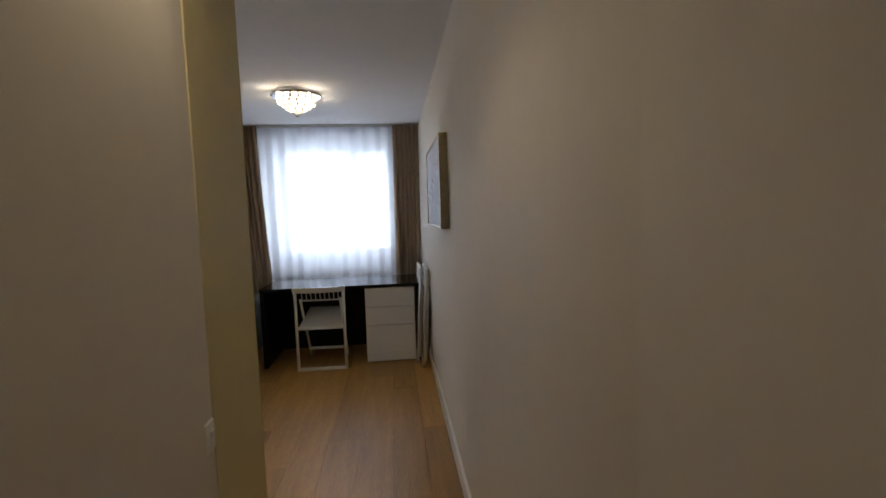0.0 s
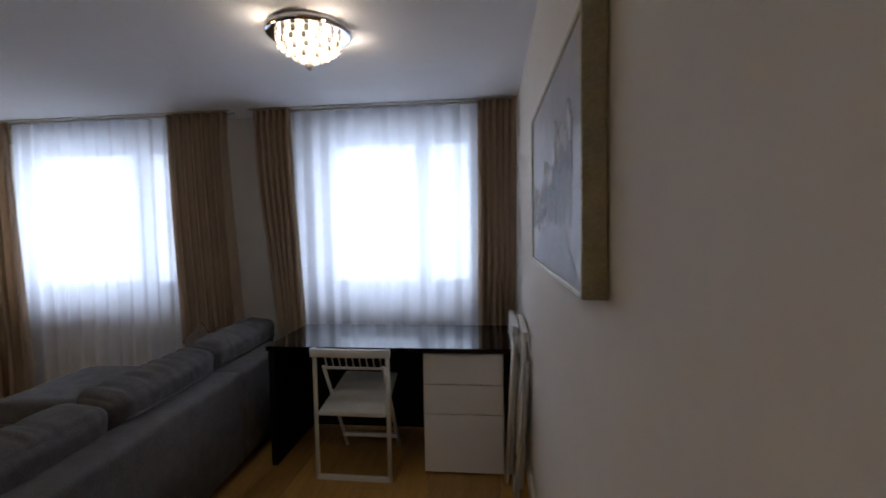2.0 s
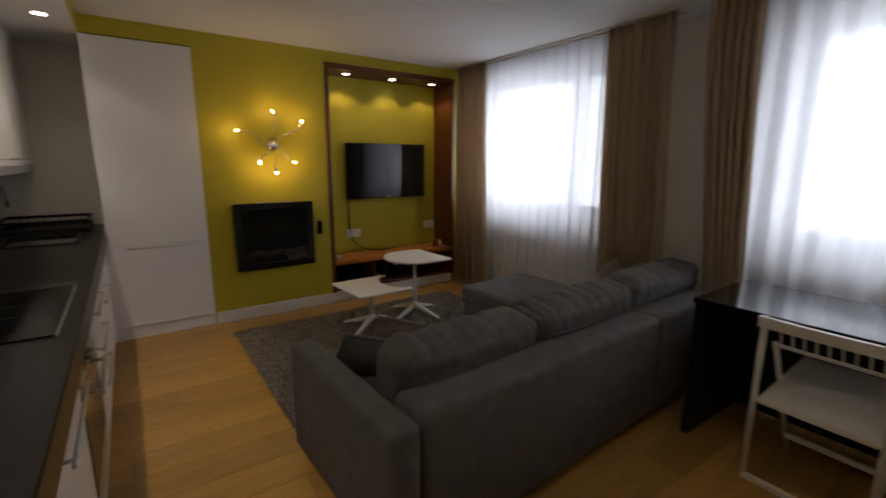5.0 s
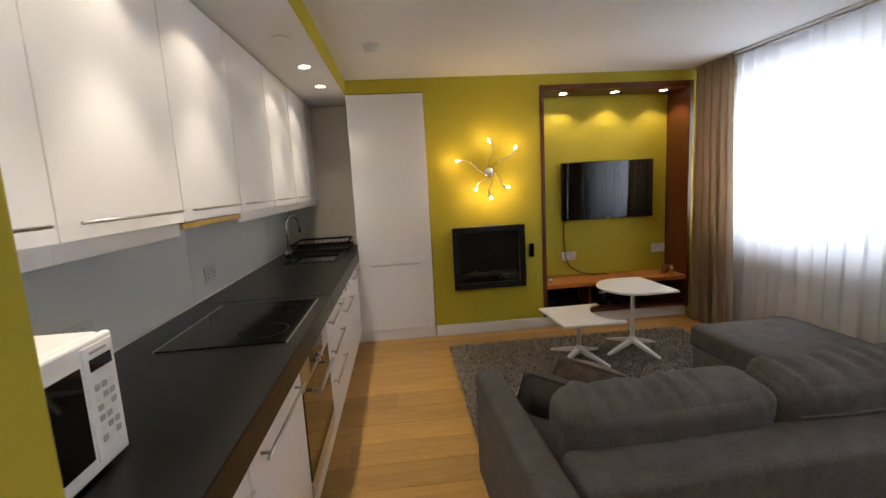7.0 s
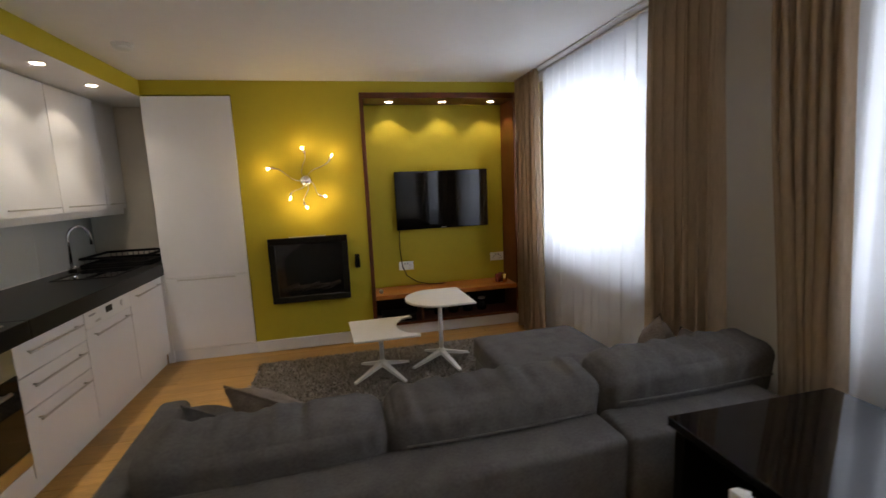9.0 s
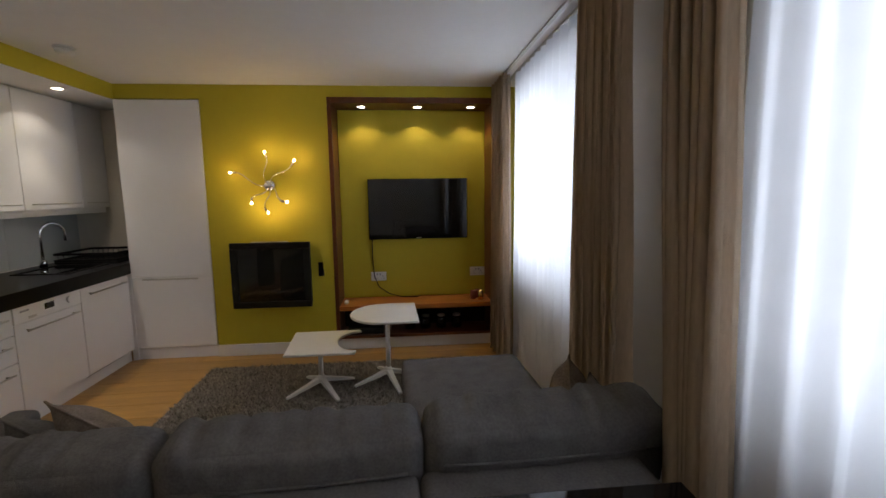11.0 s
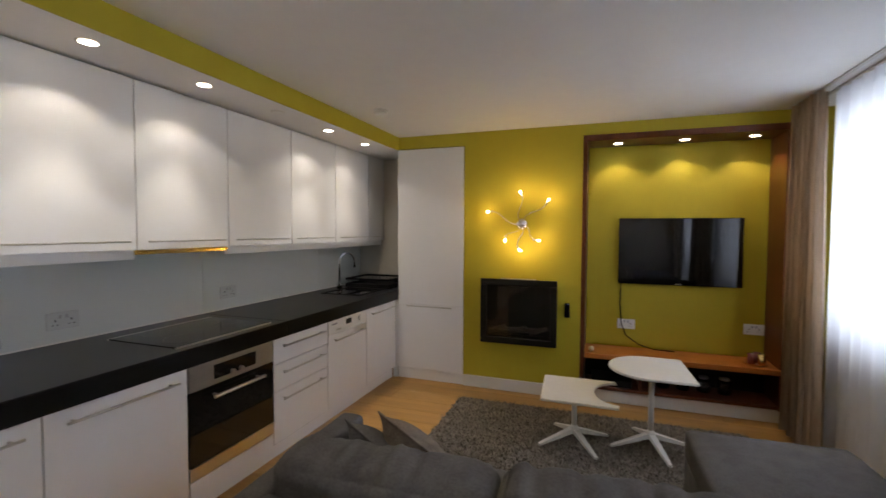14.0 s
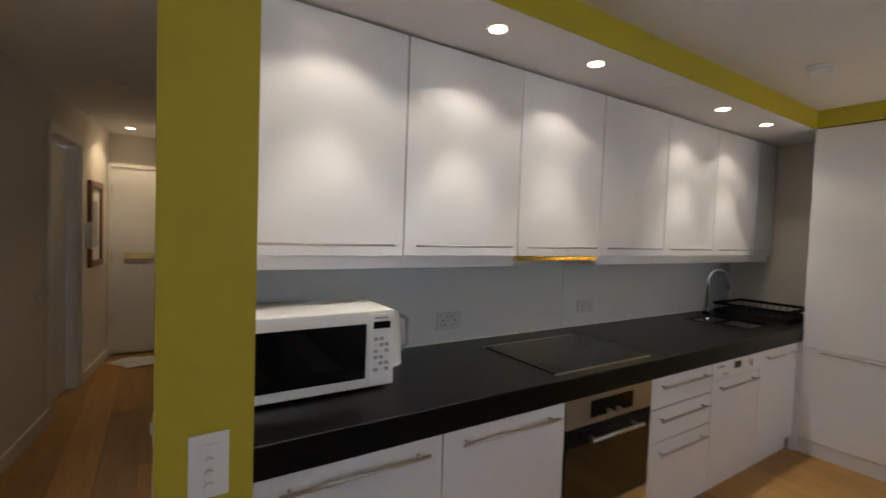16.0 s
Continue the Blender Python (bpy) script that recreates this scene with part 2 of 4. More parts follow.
def tube(*a, **k):
    return tube_into(bmesh.new(), *a, **k)


def lathe(cx, cy, profile, seg=24):
    """A turned body from (radius, height) pairs."""
    bm = bmesh.new()
    rings = [[bm.verts.new((cx + r * math.cos(2 * math.pi * k / seg), cy + r * math.sin(2 * math.pi * k / seg), z)) for k in range(seg)] for r, z in profile]
    for q, s in zip(rings, rings[1:]):
        for k in range(seg):
            bm.faces.new((q[k], q[(k + 1) % seg], s[(k + 1) % seg], s[k])).smooth = True
    bm.faces.new(rings[0][::-1]), bm.faces.new(rings[-1])
    bmesh.ops.recalc_face_normals(bm, faces=bm.faces)
    return bm


def slab(outline, z0, z1, bevel=0.0):
    """A flat plate from an outline of (x, y)."""
    bm = bmesh.new()
    lo = [bm.verts.new((x, y, z0)) for x, y in outline]
    hi = [bm.verts.new((x, y, z1)) for x, y in outline]
    n = len(outline)
    bm.faces.new(lo[::-1]), bm.faces.new(hi)
    for i in range(n):
        bm.faces.new((lo[i], lo[(i + 1) % n], hi[(i + 1) % n], hi[i]))
    bmesh.ops.recalc_face_normals(bm, faces=bm.faces)
    if bevel:
        bmesh.ops.bevel(bm, geom=[e for e in bm.edges if abs(e.verts[0].co.z - e.verts[1].co.z) < 1e-5], offset=bevel, segments=2, affect="EDGES")
    return bm


def soft_box(x0, x1, y0, y1, z0, z1, r=0.06, bulge=0.0, wrinkle=0.008, cuts=14, freq=6.0, m=None, crease=0.0, folds=0):
    """A stuffed, rounded cushion: edge radius r, sides swelling by bulge, with creases."""
    bm = bmesh.new()
    bmesh.ops.create_cube(bm, size=2.0)
    bmesh.ops.subdivide_edges(bm, edges=bm.edges[:], cuts=cuts, use_grid_fill=True)
    rg = random.Random(folds)
    pulls = [(rg.uniform(y0, y1), rg.uniform(-0.5, 0.5), rg.uniform(0.003, 0.009) * rg.choice((-1, -1, 1)), rg.uniform(0.010, 0.020), rg.uniform(0.2, 0.6)) for _ in range(15)] if folds else []
    c = Vector(((x0 + x1) / 2, (y0 + y1) / 2, (z0 + z1) / 2))
    h = Vector(((x1 - x0) / 2, (y1 - y0) / 2, (z1 - z0) / 2))
    r = min(r, min(h) * 0.95)
    for v in bm.verts:
        u = v.co.copy()
        p = Vector((u.x * h.x, u.y * h.y, u.z * h.z))
        q = Vector([max(-(h[i] - r), min(h[i] - r, p[i])) for i in range(3)])
        d = p - q
        w = q + (d.normalized() * r if d.length > 1e-6 else d)
        n = d.normalized() if d.length > 1e-6 else u.normalized()
        sw = [(1 - u[(i + 1) % 3] ** 2) * (1 - u[(i + 2) % 3] ** 2) for i in range(3)]
        w += Vector([math.copysign(bulge * sw[i], u[i]) if abs(u[i]) > 0.99 else 0.0 for i in range(3)])
        g = w + c
        f = noise.noise(Vector((g.x * freq, g.y * freq * 1.4, g.z * freq * 0.7))) + 0.5 * noise.noise(g * freq * 2.3)
        f2 = -abs(noise.noise(Vector((g.x * 3, g.y * 13 + 3 * g.z, g.z * 4)))) * crease
        for py_, lean, amp, wid, reach in pulls:
            d2 = g.y - py_ - lean * (g.z - z1)
            f2 += amp * math.exp(-(d2 / wid) ** 2) * max(0.0, 1 - (z1 - g.z) / ((z1 - z0) * reach))
        v.co = g + n * (f * wrinkle + f2)
    for f in bm.faces:
        f.smooth = True
    if m is not None:
        bmesh.ops.transform(bm, matrix=m, verts=bm.verts)
    return bm

# ---- the room: plan in metres ----
CZ = 2.33                  # ceiling
XR, XT = 0.46, -4.11       # the picture wall and the television wall
YW, YK = 4.78, 0.68        # window wall and kitchen wall
XE = -4.58                 # back of the alcoves
SOF = 2.205                # soffit over the wall units
YF = 1.385                 # bulkhead face

structure = lambda ob, label, cat: tagged(ob, label, cat, kind="structure")

floor_bm = box(-4.75, 0.75, 0.5, 4.80, -0.12, -0.02)
box_into(floor_bm, -0.6, 0.75, -3.45, 0.5, -0.12, -0.02)
floor = part("floor", floor_bm, SUBFLOOR)
structure(floor, "wide oiled oak plank floor with a satin sheen", "floor")
ceiling_bm = box(-4.75, 0.75, 0.48, 5.06, CZ, CZ + 0.12)
box_into(ceiling_bm, -0.6, 0.75, -3.45, 0.48, CZ, CZ + 0.12)
ceiling = part("ceiling", ceiling_bm, CEIL)
structure(ceiling, "plain white painted ceiling", "ceiling")

# window wall with two openings
WINS = [(-3.90, -2.32), (-1.14, 0.18)]
WZ0, WZ1 = 0.88, 2.20
bm = bmesh.new()
xs = [-4.75, WINS[0][0], WINS[0][1], WINS[1][0], WINS[1][1], 0.75]
for a, b in ((0, 1), (2, 3), (4, 5)):
    box_into(bm, xs[a], xs[b], YW, YW + 0.28, -0.1, CZ)
for a, b in WINS:
    box_into(bm, a, b, YW, YW + 0.28, -0.1, WZ0)
    box_into(bm, a, b, YW, YW + 0.28, WZ1, CZ)
structure(part("wall_north", bm, WALL), "cream painted wall with two curtained windows", "wall")
structure(part("wall_east", box(XR, XR + 0.2, 0.2, YW, -0.1, CZ), WALL), "long plain cream painted wall", "wall")
# hall wall turns slightly inwards, with a doorway
HA, HB = Vector((XR, 0.2)), Vector((0.06, -3.2))
hd = (HB - HA).normalized()
hn = Vector((-hd.y, hd.x))
hlen = (HB - HA).length


def hall(s0, s1, d0, d1, z0, z1, bevel=0.0, bm=None):
    """A block on the hall wall: along it from s0 to s1, out of it from d0 to d1."""
    if bm is None:
        bm = bmesh.new()
    c = HA + hd * (s0 + s1) / 2 + (-hn if hn.x > 0 else hn) * (d0 + d1) / 2
    ang = math.atan2(hd.y, hd.x)
    l, w, h = s1 - s0, abs(d1 - d0), z1 - z0
    return box_into(bm, c.x - l / 2, c.x + l / 2, c.y - w / 2, c.y + w / 2, z0, z1, bevel, rot=Matrix.Rotation(ang, 3, "Z"))


bm = bmesh.new()
hall(0, 1.75, -0.2, 0, -0.1, CZ, bm=bm)
hall(2.42, hlen, -0.2, 0, -0.1, CZ, bm=bm)
hall(1.75, 2.42, -0.2, 0, 2.03, CZ, bm=bm)
structure(part("wall_hall_east", bm, WALL), "cream painted hallway wall with a doorway", "wall")
structure(part("wall_hall_end", box(-0.6, 0.4, -3.4, -3.2, -0.1, CZ), WALL), "cream wall round the front door", "wall")
# pier between hall and kitchen: cream to the hall, mustard to the room
PX0, PX1, PY = -0.585, -0.378, 1.405
structure(part("wall_pier", box(PX0, PX1, -3.2, PY - 0.004, -0.1, CZ), WALL), "cream painted partition between hall and kitchen", "wall")
structure(part("wall_pier_end", box(PX0 - 0.002, PX1 + 0.002, PY - 0.006, PY, 0.0, CZ), YELLOW), "mustard yellow painted end of the partition", "wall")
structure(part("wall_south", box(-4.75, PX0, YK - 0.2, YK, -0.1, CZ), WALL), "wall behind the kitchen units", "wall")
structure(part("wall_west_back", box(XE - 0.2, XE, YK, YW, -0.1, CZ), WALL), "cream end wall beside the sink", "wall")
structure(part("bulkhead", box(XE, PX0, YK, YF - 0.006, SOF, CZ), CEIL), "white soffit over the wall units", "soffit")
structure(part("bulkhead_face", box(XT, PX0, YF - 0.006, YF, SOF, CZ), YELLOW), "mustard yellow painted bulkhead face", "trim")
# television wall
NY0, NY1, NZ1 = 3.085, 4.54, 2.235
bm = bmesh.new()
box_into(bm, XE, XT, 2.048, NY0, -0.1, CZ)
box_into(bm, XE, XT, 1.375, 2.048, 2.215, CZ)
box_into(bm, XE, XT, NY0, YW, NZ1, CZ)
box_into(bm, XE, XT, NY1, YW, -0.1, NZ1)
structure(part("wall_west", bm, YELLOW), "mustard yellow painted feature wall", "wall")
structure(part("niche_back", box(XE, -4.455, NY0, NY1, 0.0, NZ1), YELLOW), "mustard yellow niche back behind the television", "wall")
structure(part("niche_panel", box(-4.455, -4.43, NY0 + 0.04, 4.30, 0.42, NZ1 - 0.03), YELLOW), "raised mustard yellow panel in the niche", "wall")

# skirtings
structure(part("baseboard", box(XR - 0.016, XR, 0.2, YW, 0, 0.10, 0.004), TRIM), "white painted baseboard", "baseboard")
structure(part("baseboard", box(XT, XT + 0.016, 2.05, NY0, 0, 0.105, 0.004), TRIM), "white painted baseboard", "baseboard")
structure(part("baseboard", box(-4.16, -4.14, NY0, YW, 0, 0.105, 0.004), TRIM), "white painted baseboard under the niche", "baseboard")
structure(part("baseboard", hall(0, 1.68, 0, 0.016, 0, 0.10, 0.004), TRIM), "white painted baseboard in the hall", "baseboard")
structure(part("baseboard", hall(2.49, hlen, 0, 0.016, 0, 0.10, 0.004), TRIM), "white painted baseboard in the hall", "baseboard")
structure(part("baseboard", box(PX1, PX1 + 0.016, -3.2, PY - 0.44, 0, 0.10, 0.004), TRIM), "white painted baseboard on the partition", "baseboard")
structure(part("baseboard", box(-4.1, XR - 0.02, YW - 0.016, YW, 0, 0.10, 0.004), TRIM), "white painted baseboard below the windows", "baseboard")
# thin pale yellow layer on the hall face, at the end of the partition
structure(part("trim", box(PX1, PX1 + 0.003, PY - 0.43, PY - 0.008, 0, CZ), PALEYELLOW), "thin pale yellow layer on the partition's hall face", "trim")

# windows
for i, (a, b) in enumerate(WINS):
    w = thing("window_%d" % (i + 1), ((a + b) / 2, YW + 0.2, WZ0), "white framed casement window behind sheer curtains", "window")
    w["kind"] = "structure"
    y0, y1 = YW + 0.16, YW + 0.22
    bm = bmesh.new()
    box_into(bm, a, a + 0.06, y0, y1, WZ0, WZ1, 0.006)
    box_into(bm, b - 0.06, b, y0, y1, WZ0, WZ1, 0.006)
    box_into(bm, a + 0.06, b - 0.06, y0, y1, WZ0, WZ0 + 0.06, 0.006)
    box_into(bm, a + 0.06, b - 0.06, y0, y1, WZ1 - 0.06, WZ1, 0.006)
    part("window_frame", bm, UPVC, w)
    mid = b - 0.50
    for p, q in ((a + 0.06, mid), (mid + 0.05, b - 0.06)):
        bm = bmesh.new()
        s = 0.04
        box_into(bm, p, p + s, y0 - 0.015, y1 - 0.01, WZ0 + 0.06, WZ1 - 0.06, 0.005)
        box_into(bm, q - s, q, y0 - 0.015, y1 - 0.01, WZ0 + 0.06, WZ1 - 0.06, 0.005)
        box_into(bm, p + s, q - s, y0 - 0.015, y1 - 0.01, WZ0 + 0.06, WZ0 + 0.06 + s, 0.005)
        box_into(bm, p + s, q - s, y0 - 0.015, y1 - 0.01, WZ1 - 0.06 - s, WZ1 - 0.06, 0.005)
        sash = part("sash", bm, UPVC, w)
        g = part("pane", box(p + s, q - s, y0 + 0.015, y0 + 0.02, WZ0 + 0.11, WZ1 - 0.11), GLASS, w)
        g.visible_shadow = False
    part("mullion", box(mid, mid + 0.05, y0, y1, WZ0 + 0.06, WZ1 - 0.06, 0.005), UPVC, w)
    part("window_sill", box(a, b, YW - 0.02, y0, WZ0 - 0.02, WZ0 + 0.012, 0.006), TRIM, w)
    lt = part("handle", box(mid - 0.03, mid - 0.015, y0 - 0.045, y0 - 0.015, 1.4, 1.52, 0.004), PLASTIC, w)

bd = part("backdrop", box(-14, 10, 10.0, 10.05, -3, 9), backdrop_material())
structure(bd, "bright overcast distance with blurred trees", "backdrop")
ground = part("ground", box(-30, 30, 5.061, 60, -1.2, -1.0), material("paving", (0.3, 0.3, 0.29), 0.9, var=0.2))
structure(ground, "grey paved ground outside the windows", "ground")

# front door at the end of the hall
d = thing("door_1", (-0.35, -3.2, 0), "white panelled front door with brass letter plate", "door")
d["kind"] = "structure"
part("door_leaf", box(-0.36, 0.03, -3.19, -3.15, 0.03, 1.98, 0.003), PAPERWHITE, d)
part("letter_plate", box(-0.33, -0.08, -3.15, -3.135, 1.02, 1.09, 0.004), BRASS, d, "polished brass letter plate")
for z in (0.35, 1.0, 1.7):
    part("hinge", box(0.022, 0.04, -3.15, -3.13, z, z + 0.1, 0.002), STEEL, d)
bm = bmesh.new()
box_into(bm, 0.03, 0.06, -3.2, -3.13, 0, 2.0, 0.003)
box_into(bm, -0.38, 0.03, -3.2, -3.13, 1.98, 2.02, 0.003)
part("door_frame", bm, TRIM, d)
# door in the hall wall
d = thing("door_2", tuple(HA + hd * 2.1) + (0,), "white door standing in the hallway doorway", "door")
d["kind"] = "structure"
part("door_leaf", hall(1.79, 2.38, -0.12, -0.08, 0.01, 2.0, 0.003), PAPERWHITE, d)
part("architrave", hall(1.68, 1.75, -0.01, 0.018, 0, 2.10, 0.004), TRIM, d)
part("architrave", hall(2.42, 2.49, -0.01, 0.018, 0, 2.10, 0.004), TRIM, d)
part("architrave", hall(1.75, 2.42, -0.01, 0.018, 2.03, 2.10, 0.004), TRIM, d)
part("lining", hall(1.75, 1.77, -0.2, 0, 0, 2.03), TRIM, d)
part("lining", hall(2.40, 2.42, -0.2, 0, 0, 2.03), TRIM, d)
pc = thing("picture", tuple(HA + hd * 2.85) + (1.2,), "small dark picture in a brown wooden frame", "picture")
bm = bmesh.new()
hall(2.64, 2.70, 0, 0.03, 1.0, 1.78, 0.006, bm), hall(3.0, 3.06, 0, 0.03, 1.0, 1.78, 0.006, bm)
hall(2.70, 3.0, 0, 0.03, 1.0, 1.06, 0.006, bm), hall(2.70, 3.0, 0, 0.03, 1.72, 1.78, 0.006, bm)
part("frame", bm, BROWNFRAME, pc)
part("mount", hall(2.70, 3.0, 0.004, 0.012, 1.06, 1.72), PAPER, pc)
part("image", hall(2.77, 2.93, 0.012, 0.015, 1.18, 1.60), HILL, pc)
ic = thing("intercom", tuple(HA + hd * 2.56) + (1.2,), "white wall intercom handset in the hall", "intercom")
part("base", hall(2.53, 2.60, 0, 0.03, 1.18, 1.40, 0.008), PLASTIC, ic)
part("handset", hall(2.545, 2.585, 0.03, 0.06, 1.17, 1.41, 0.014), PLASTIC, ic)
sw = thing("light_switch", tuple(HA + hd * 1.5) + (0.9,), "brushed steel light switch on the hall wall", "switch")
part("plate", hall(1.46, 1.54, 0, 0.008, 0.86, 0.94, 0.002), STEEL, sw)
part("rocker", hall(1.49, 1.51, 0.008, 0.014, 0.885, 0.915, 0.002), PLASTIC, sw)
rng = random.Random(4)
for k in range(4):
    x, y, a = -0.12 - 0.06 * k, -2.85 + 0.07 * (k % 2), rng.uniform(0, 3)
    bm = box(-0.105, 0.105, -0.15, 0.15, 0, 0.004)
    bmesh.ops.rotate(bm, verts=bm.verts, cent=(0, 0, 0), matrix=Matrix.Rotation(a, 3, "Z"))
    bmesh.ops.translate(bm, verts=bm.verts, vec=(x, y, 0.001 + 0.005 * k))
    tagged(part("letter", bm, PAPER), "loose white post lying on the oak floor", "letter", "post by the door")


def switch_plate(x, z):
    s = thing("dimmer_switch", (x, PY, z), "white triple dimmer switch on the mustard pier", "switch")
    part("plate", box(x - 0.044, x + 0.044, PY, PY + 0.009, z - 0.078, z + 0.078, 0.003), PLASTIC, s)
    part("rocker", box(x - 0.022, x + 0.022, PY + 0.009, PY + 0.014, z + 0.03, z + 0.055, 0.002), PLASTIC, s)
    for k in range(3):
        bm = tube([(x, PY + 0.009, z + 0.012 - 0.03 * k), (x, PY + 0.022, z + 0.012 - 0.03 * k)], 0.011, 14)
        part("knob", bm, PLASTIC, s)


switch_plate(-0.487, 0.855)
s = thing("light_switch", (PX1, PY - 0.465, 0.78), "small white rocker switch on the partition", "switch")
part("plate", box(PX1, PX1 + 0.008, PY - 0.49, PY - 0.44, 0.74, 0.825, 0.002), PLASTIC, s)
part("rocker", box(PX1 + 0.008, PX1 + 0.015, PY - 0.475, PY - 0.455, 0.765, 0.80, 0.002), PLASTIC, s)


# ---- lamps and ceiling fixtures ----
def downlight(x, y, z, lit, label, group, watts, cone=118, color=(1.0, 0.84, 0.63), beam=0.0):
    s = thing("downlight", (x, y, z), label, "downlight", group)
    bm = lathe(x, y, [(0.034, z - 0.001), (0.043, z - 0.003), (0.045, z - 0.0005), (0.045, z + 0.004), (0.034, z + 0.004)], 24)
    part("rim", bm, STEEL if lit else TRIM, s)
    part("lens", lathe(x, y, [(0.033, z - 0.0035), (0.033, z - 0.0015)], 20), DOWNGLOW if lit else PLASTIC, s)
    if lit:
        spot_lamp(x, y, z - 0.012, watts, cone, blend=0.4, color=color)
        if beam:
            spot_lamp(x, y, z - 0.014, beam, 64, blend=0.55, color=color)


for k in range(6):
    downlight(-0.888 - 0.567 * k, 1.236, SOF, k != 3, "round recessed steel downlight, lit" if k != 3 else "round recessed downlight, unlit", "kitchen downlights", SPOT * 0.7, 122, (1.0, 0.92, 0.80), SPOT * 2.0)
for y in (3.36, 3.86, 4.34):
    downlight(-4.26, y, NZ1 - 0.052, True, "small recessed spotlight over the television", "niche downlights", NICHE, 112)
# near one makes the wall streak; far one is added to brighten the hall
for x, y, watts in ((-0.315, 0.70, 10.5), (-0.14, -2.75, 11.0)):
    downlight(x, y, CZ, True, "round recessed steel downlight in the hall, lit, the far one added as fill", "hall downlights", watts, 124, (1.0, 0.80, 0.54), watts)




def detector(x, y, label):
    s = thing("smoke_detector", (x, y, CZ), label, "smoke detector")
    part("base", lathe(x, y, [(0.058, CZ), (0.058, CZ - 0.012), (0.05, CZ - 0.014)]), PLASTIC, s)
    part("cover", lathe(x, y, [(0.05, CZ - 0.012), (0.048, CZ - 0.032), (0.036, CZ - 0.042), (0.01, CZ - 0.044)]), PLASTIC, s)


detector(-3.19, 1.67, "white round smoke detector on the ceiling")
detector(-0.15, -1.05, "white round smoke detector on the hall ceiling")

# crystal flush lamp
LX, LY = -0.553, 3.29
s = thing("ceiling_lamp", (LX, LY, CZ), "round crystal flush ceiling lamp with chrome plate, lit", "ceiling lamp")
part("plate", lathe(LX, LY, [(0.18, CZ), (0.19, CZ - 0.01), (0.19, CZ - 0.03), (0.175, CZ - 0.035)], 40), CHROME, s, "chrome ceiling plate")
rng = random.Random(2)
for ring, (r, n, z0, z1) in enumerate(((0.14, 30, CZ - 0.036, CZ - 0.064), (0.135, 30, CZ - 0.068, CZ - 0.094), (0.105, 24, CZ - 0.09, CZ - 0.116), (0.065, 14, CZ - 0.112, CZ - 0.14))):
    for k in range(n):
        a = 2 * math.pi * (k + 0.5 * ring) / n
        x, y = LX + r * math.cos(a), LY + r * math.sin(a)
        bm = box(-0.011, 0.011, -0.006, 0.006, z1, z0, 0.004, seg=1)
        bmesh.ops.rotate(bm, verts=bm.verts, cent=(0, 0, 0), matrix=Matrix.Rotation(a + 1.57, 3, "Z"))
        bmesh.ops.translate(bm, verts=bm.verts, vec=(x, y, rng.uniform(-0.004, 0.004)))
        part("crystal", bm, CRYSTALGLOW if (k + ring) % 2 else CRYSTALDIM, s)
part("core", lathe(LX, LY, [(0.06, CZ - 0.035), (0.1, CZ - 0.05), (0.1, CZ - 0.08), (0.05, CZ - 0.12)]), CRYSTALGLOW, s)
part("finial", lathe(LX, LY, [(0.012, CZ - 0.15), (0.02, CZ - 0.165), (0.012, CZ - 0.18), (0.002, CZ - 0.186)], 12), CRYSTALDIM, s)
for k in range(4):
    a = math.pi / 4 + k * math.pi / 2
    point_lamp(LX + 0.2 * math.cos(a), LY + 0.2 * math.sin(a), CZ - 0.075, 0.9, 0.01, (1.0, 0.82, 0.6))

# six-armed wall lamp
s = thing("wall_lamp", (XT, 2.59, 1.497), "chrome six-armed wall lamp with small lit bulbs", "wall lamp")
bm = bmesh.new()
bmesh.ops.create_uvsphere(bm, u_segments=18, v_segments=10, radius=0.055)
bmesh.ops.scale(bm, verts=bm.verts, vec=(0.9, 1, 1))
bmesh.ops.translate(bm, verts=bm.verts, vec=(XT + 0.045, 2.59, 1.497))
part("hub", bm, CHROME, s, smooth=True)
for y, z in ((2.584, 1.768), (2.821, 1.701), (2.301, 1.604), (2.458, 1.350), (2.588, 1.270), (2.745, 1.358)):
    a, b = Vector((XT + 0.07, 2.59, 1.497)), Vector((XT + 0.13, y, z))
    side = Vector((0, -(b - a).z, (b - a).y)).normalized()
    pts = [a.lerp(b, t) + Vector((0.05 * math.sin(math.pi * t), 0, 0)) + side * 0.022 * math.sin(2 * math.pi * t) for t in [k / 14 * 0.93 for k in range(15)]]
    dd = (b - pts[-2]).normalized()
    arm = part("arm", tube(pts, [0.0042 if k % 2 else 0.0034 for k in range(15)], 8), CHROME, s)
    part("socket", tube([b - dd * 0.055, b - dd * 0.012], [0.009, 0.011], 10), CHROME, arm)
    bm = bmesh.new()
    bmesh.ops.create_uvsphere(bm, u_segments=10, v_segments=8, radius=0.0105)
    bmesh.ops.translate(bm, verts=bm.verts, vec=b)
    part("bulb", bm, BULBGLOW, arm, smooth=True)
    point_lamp(b.x + 0.004, b.y + dd.y * 0.018, b.z + dd.z * 0.018, BULB)


# ---- kitchen ----
def bar_handle(parent, axis, at, length, gap=0.03, r=0.006, outward=(0, 1, 0)):
    """A bar on two stand-offs."""
    at, o = Vector(at), Vector(outward)
    ax = Vector((1, 0, 0)) if axis == "x" else Vector((0, 1, 0))
    bm = tube([at - ax * length / 2 + o * gap, at + ax * length / 2 + o * gap], r, 10)
    for s in (-1, 1):
        p = at + ax * s * (length / 2 - 0.03)
        tube_into(bm, [p, p + o * gap], r * 0.8, 8)
    return part("handle", bm, STEEL, parent, "brushed steel bar handle")


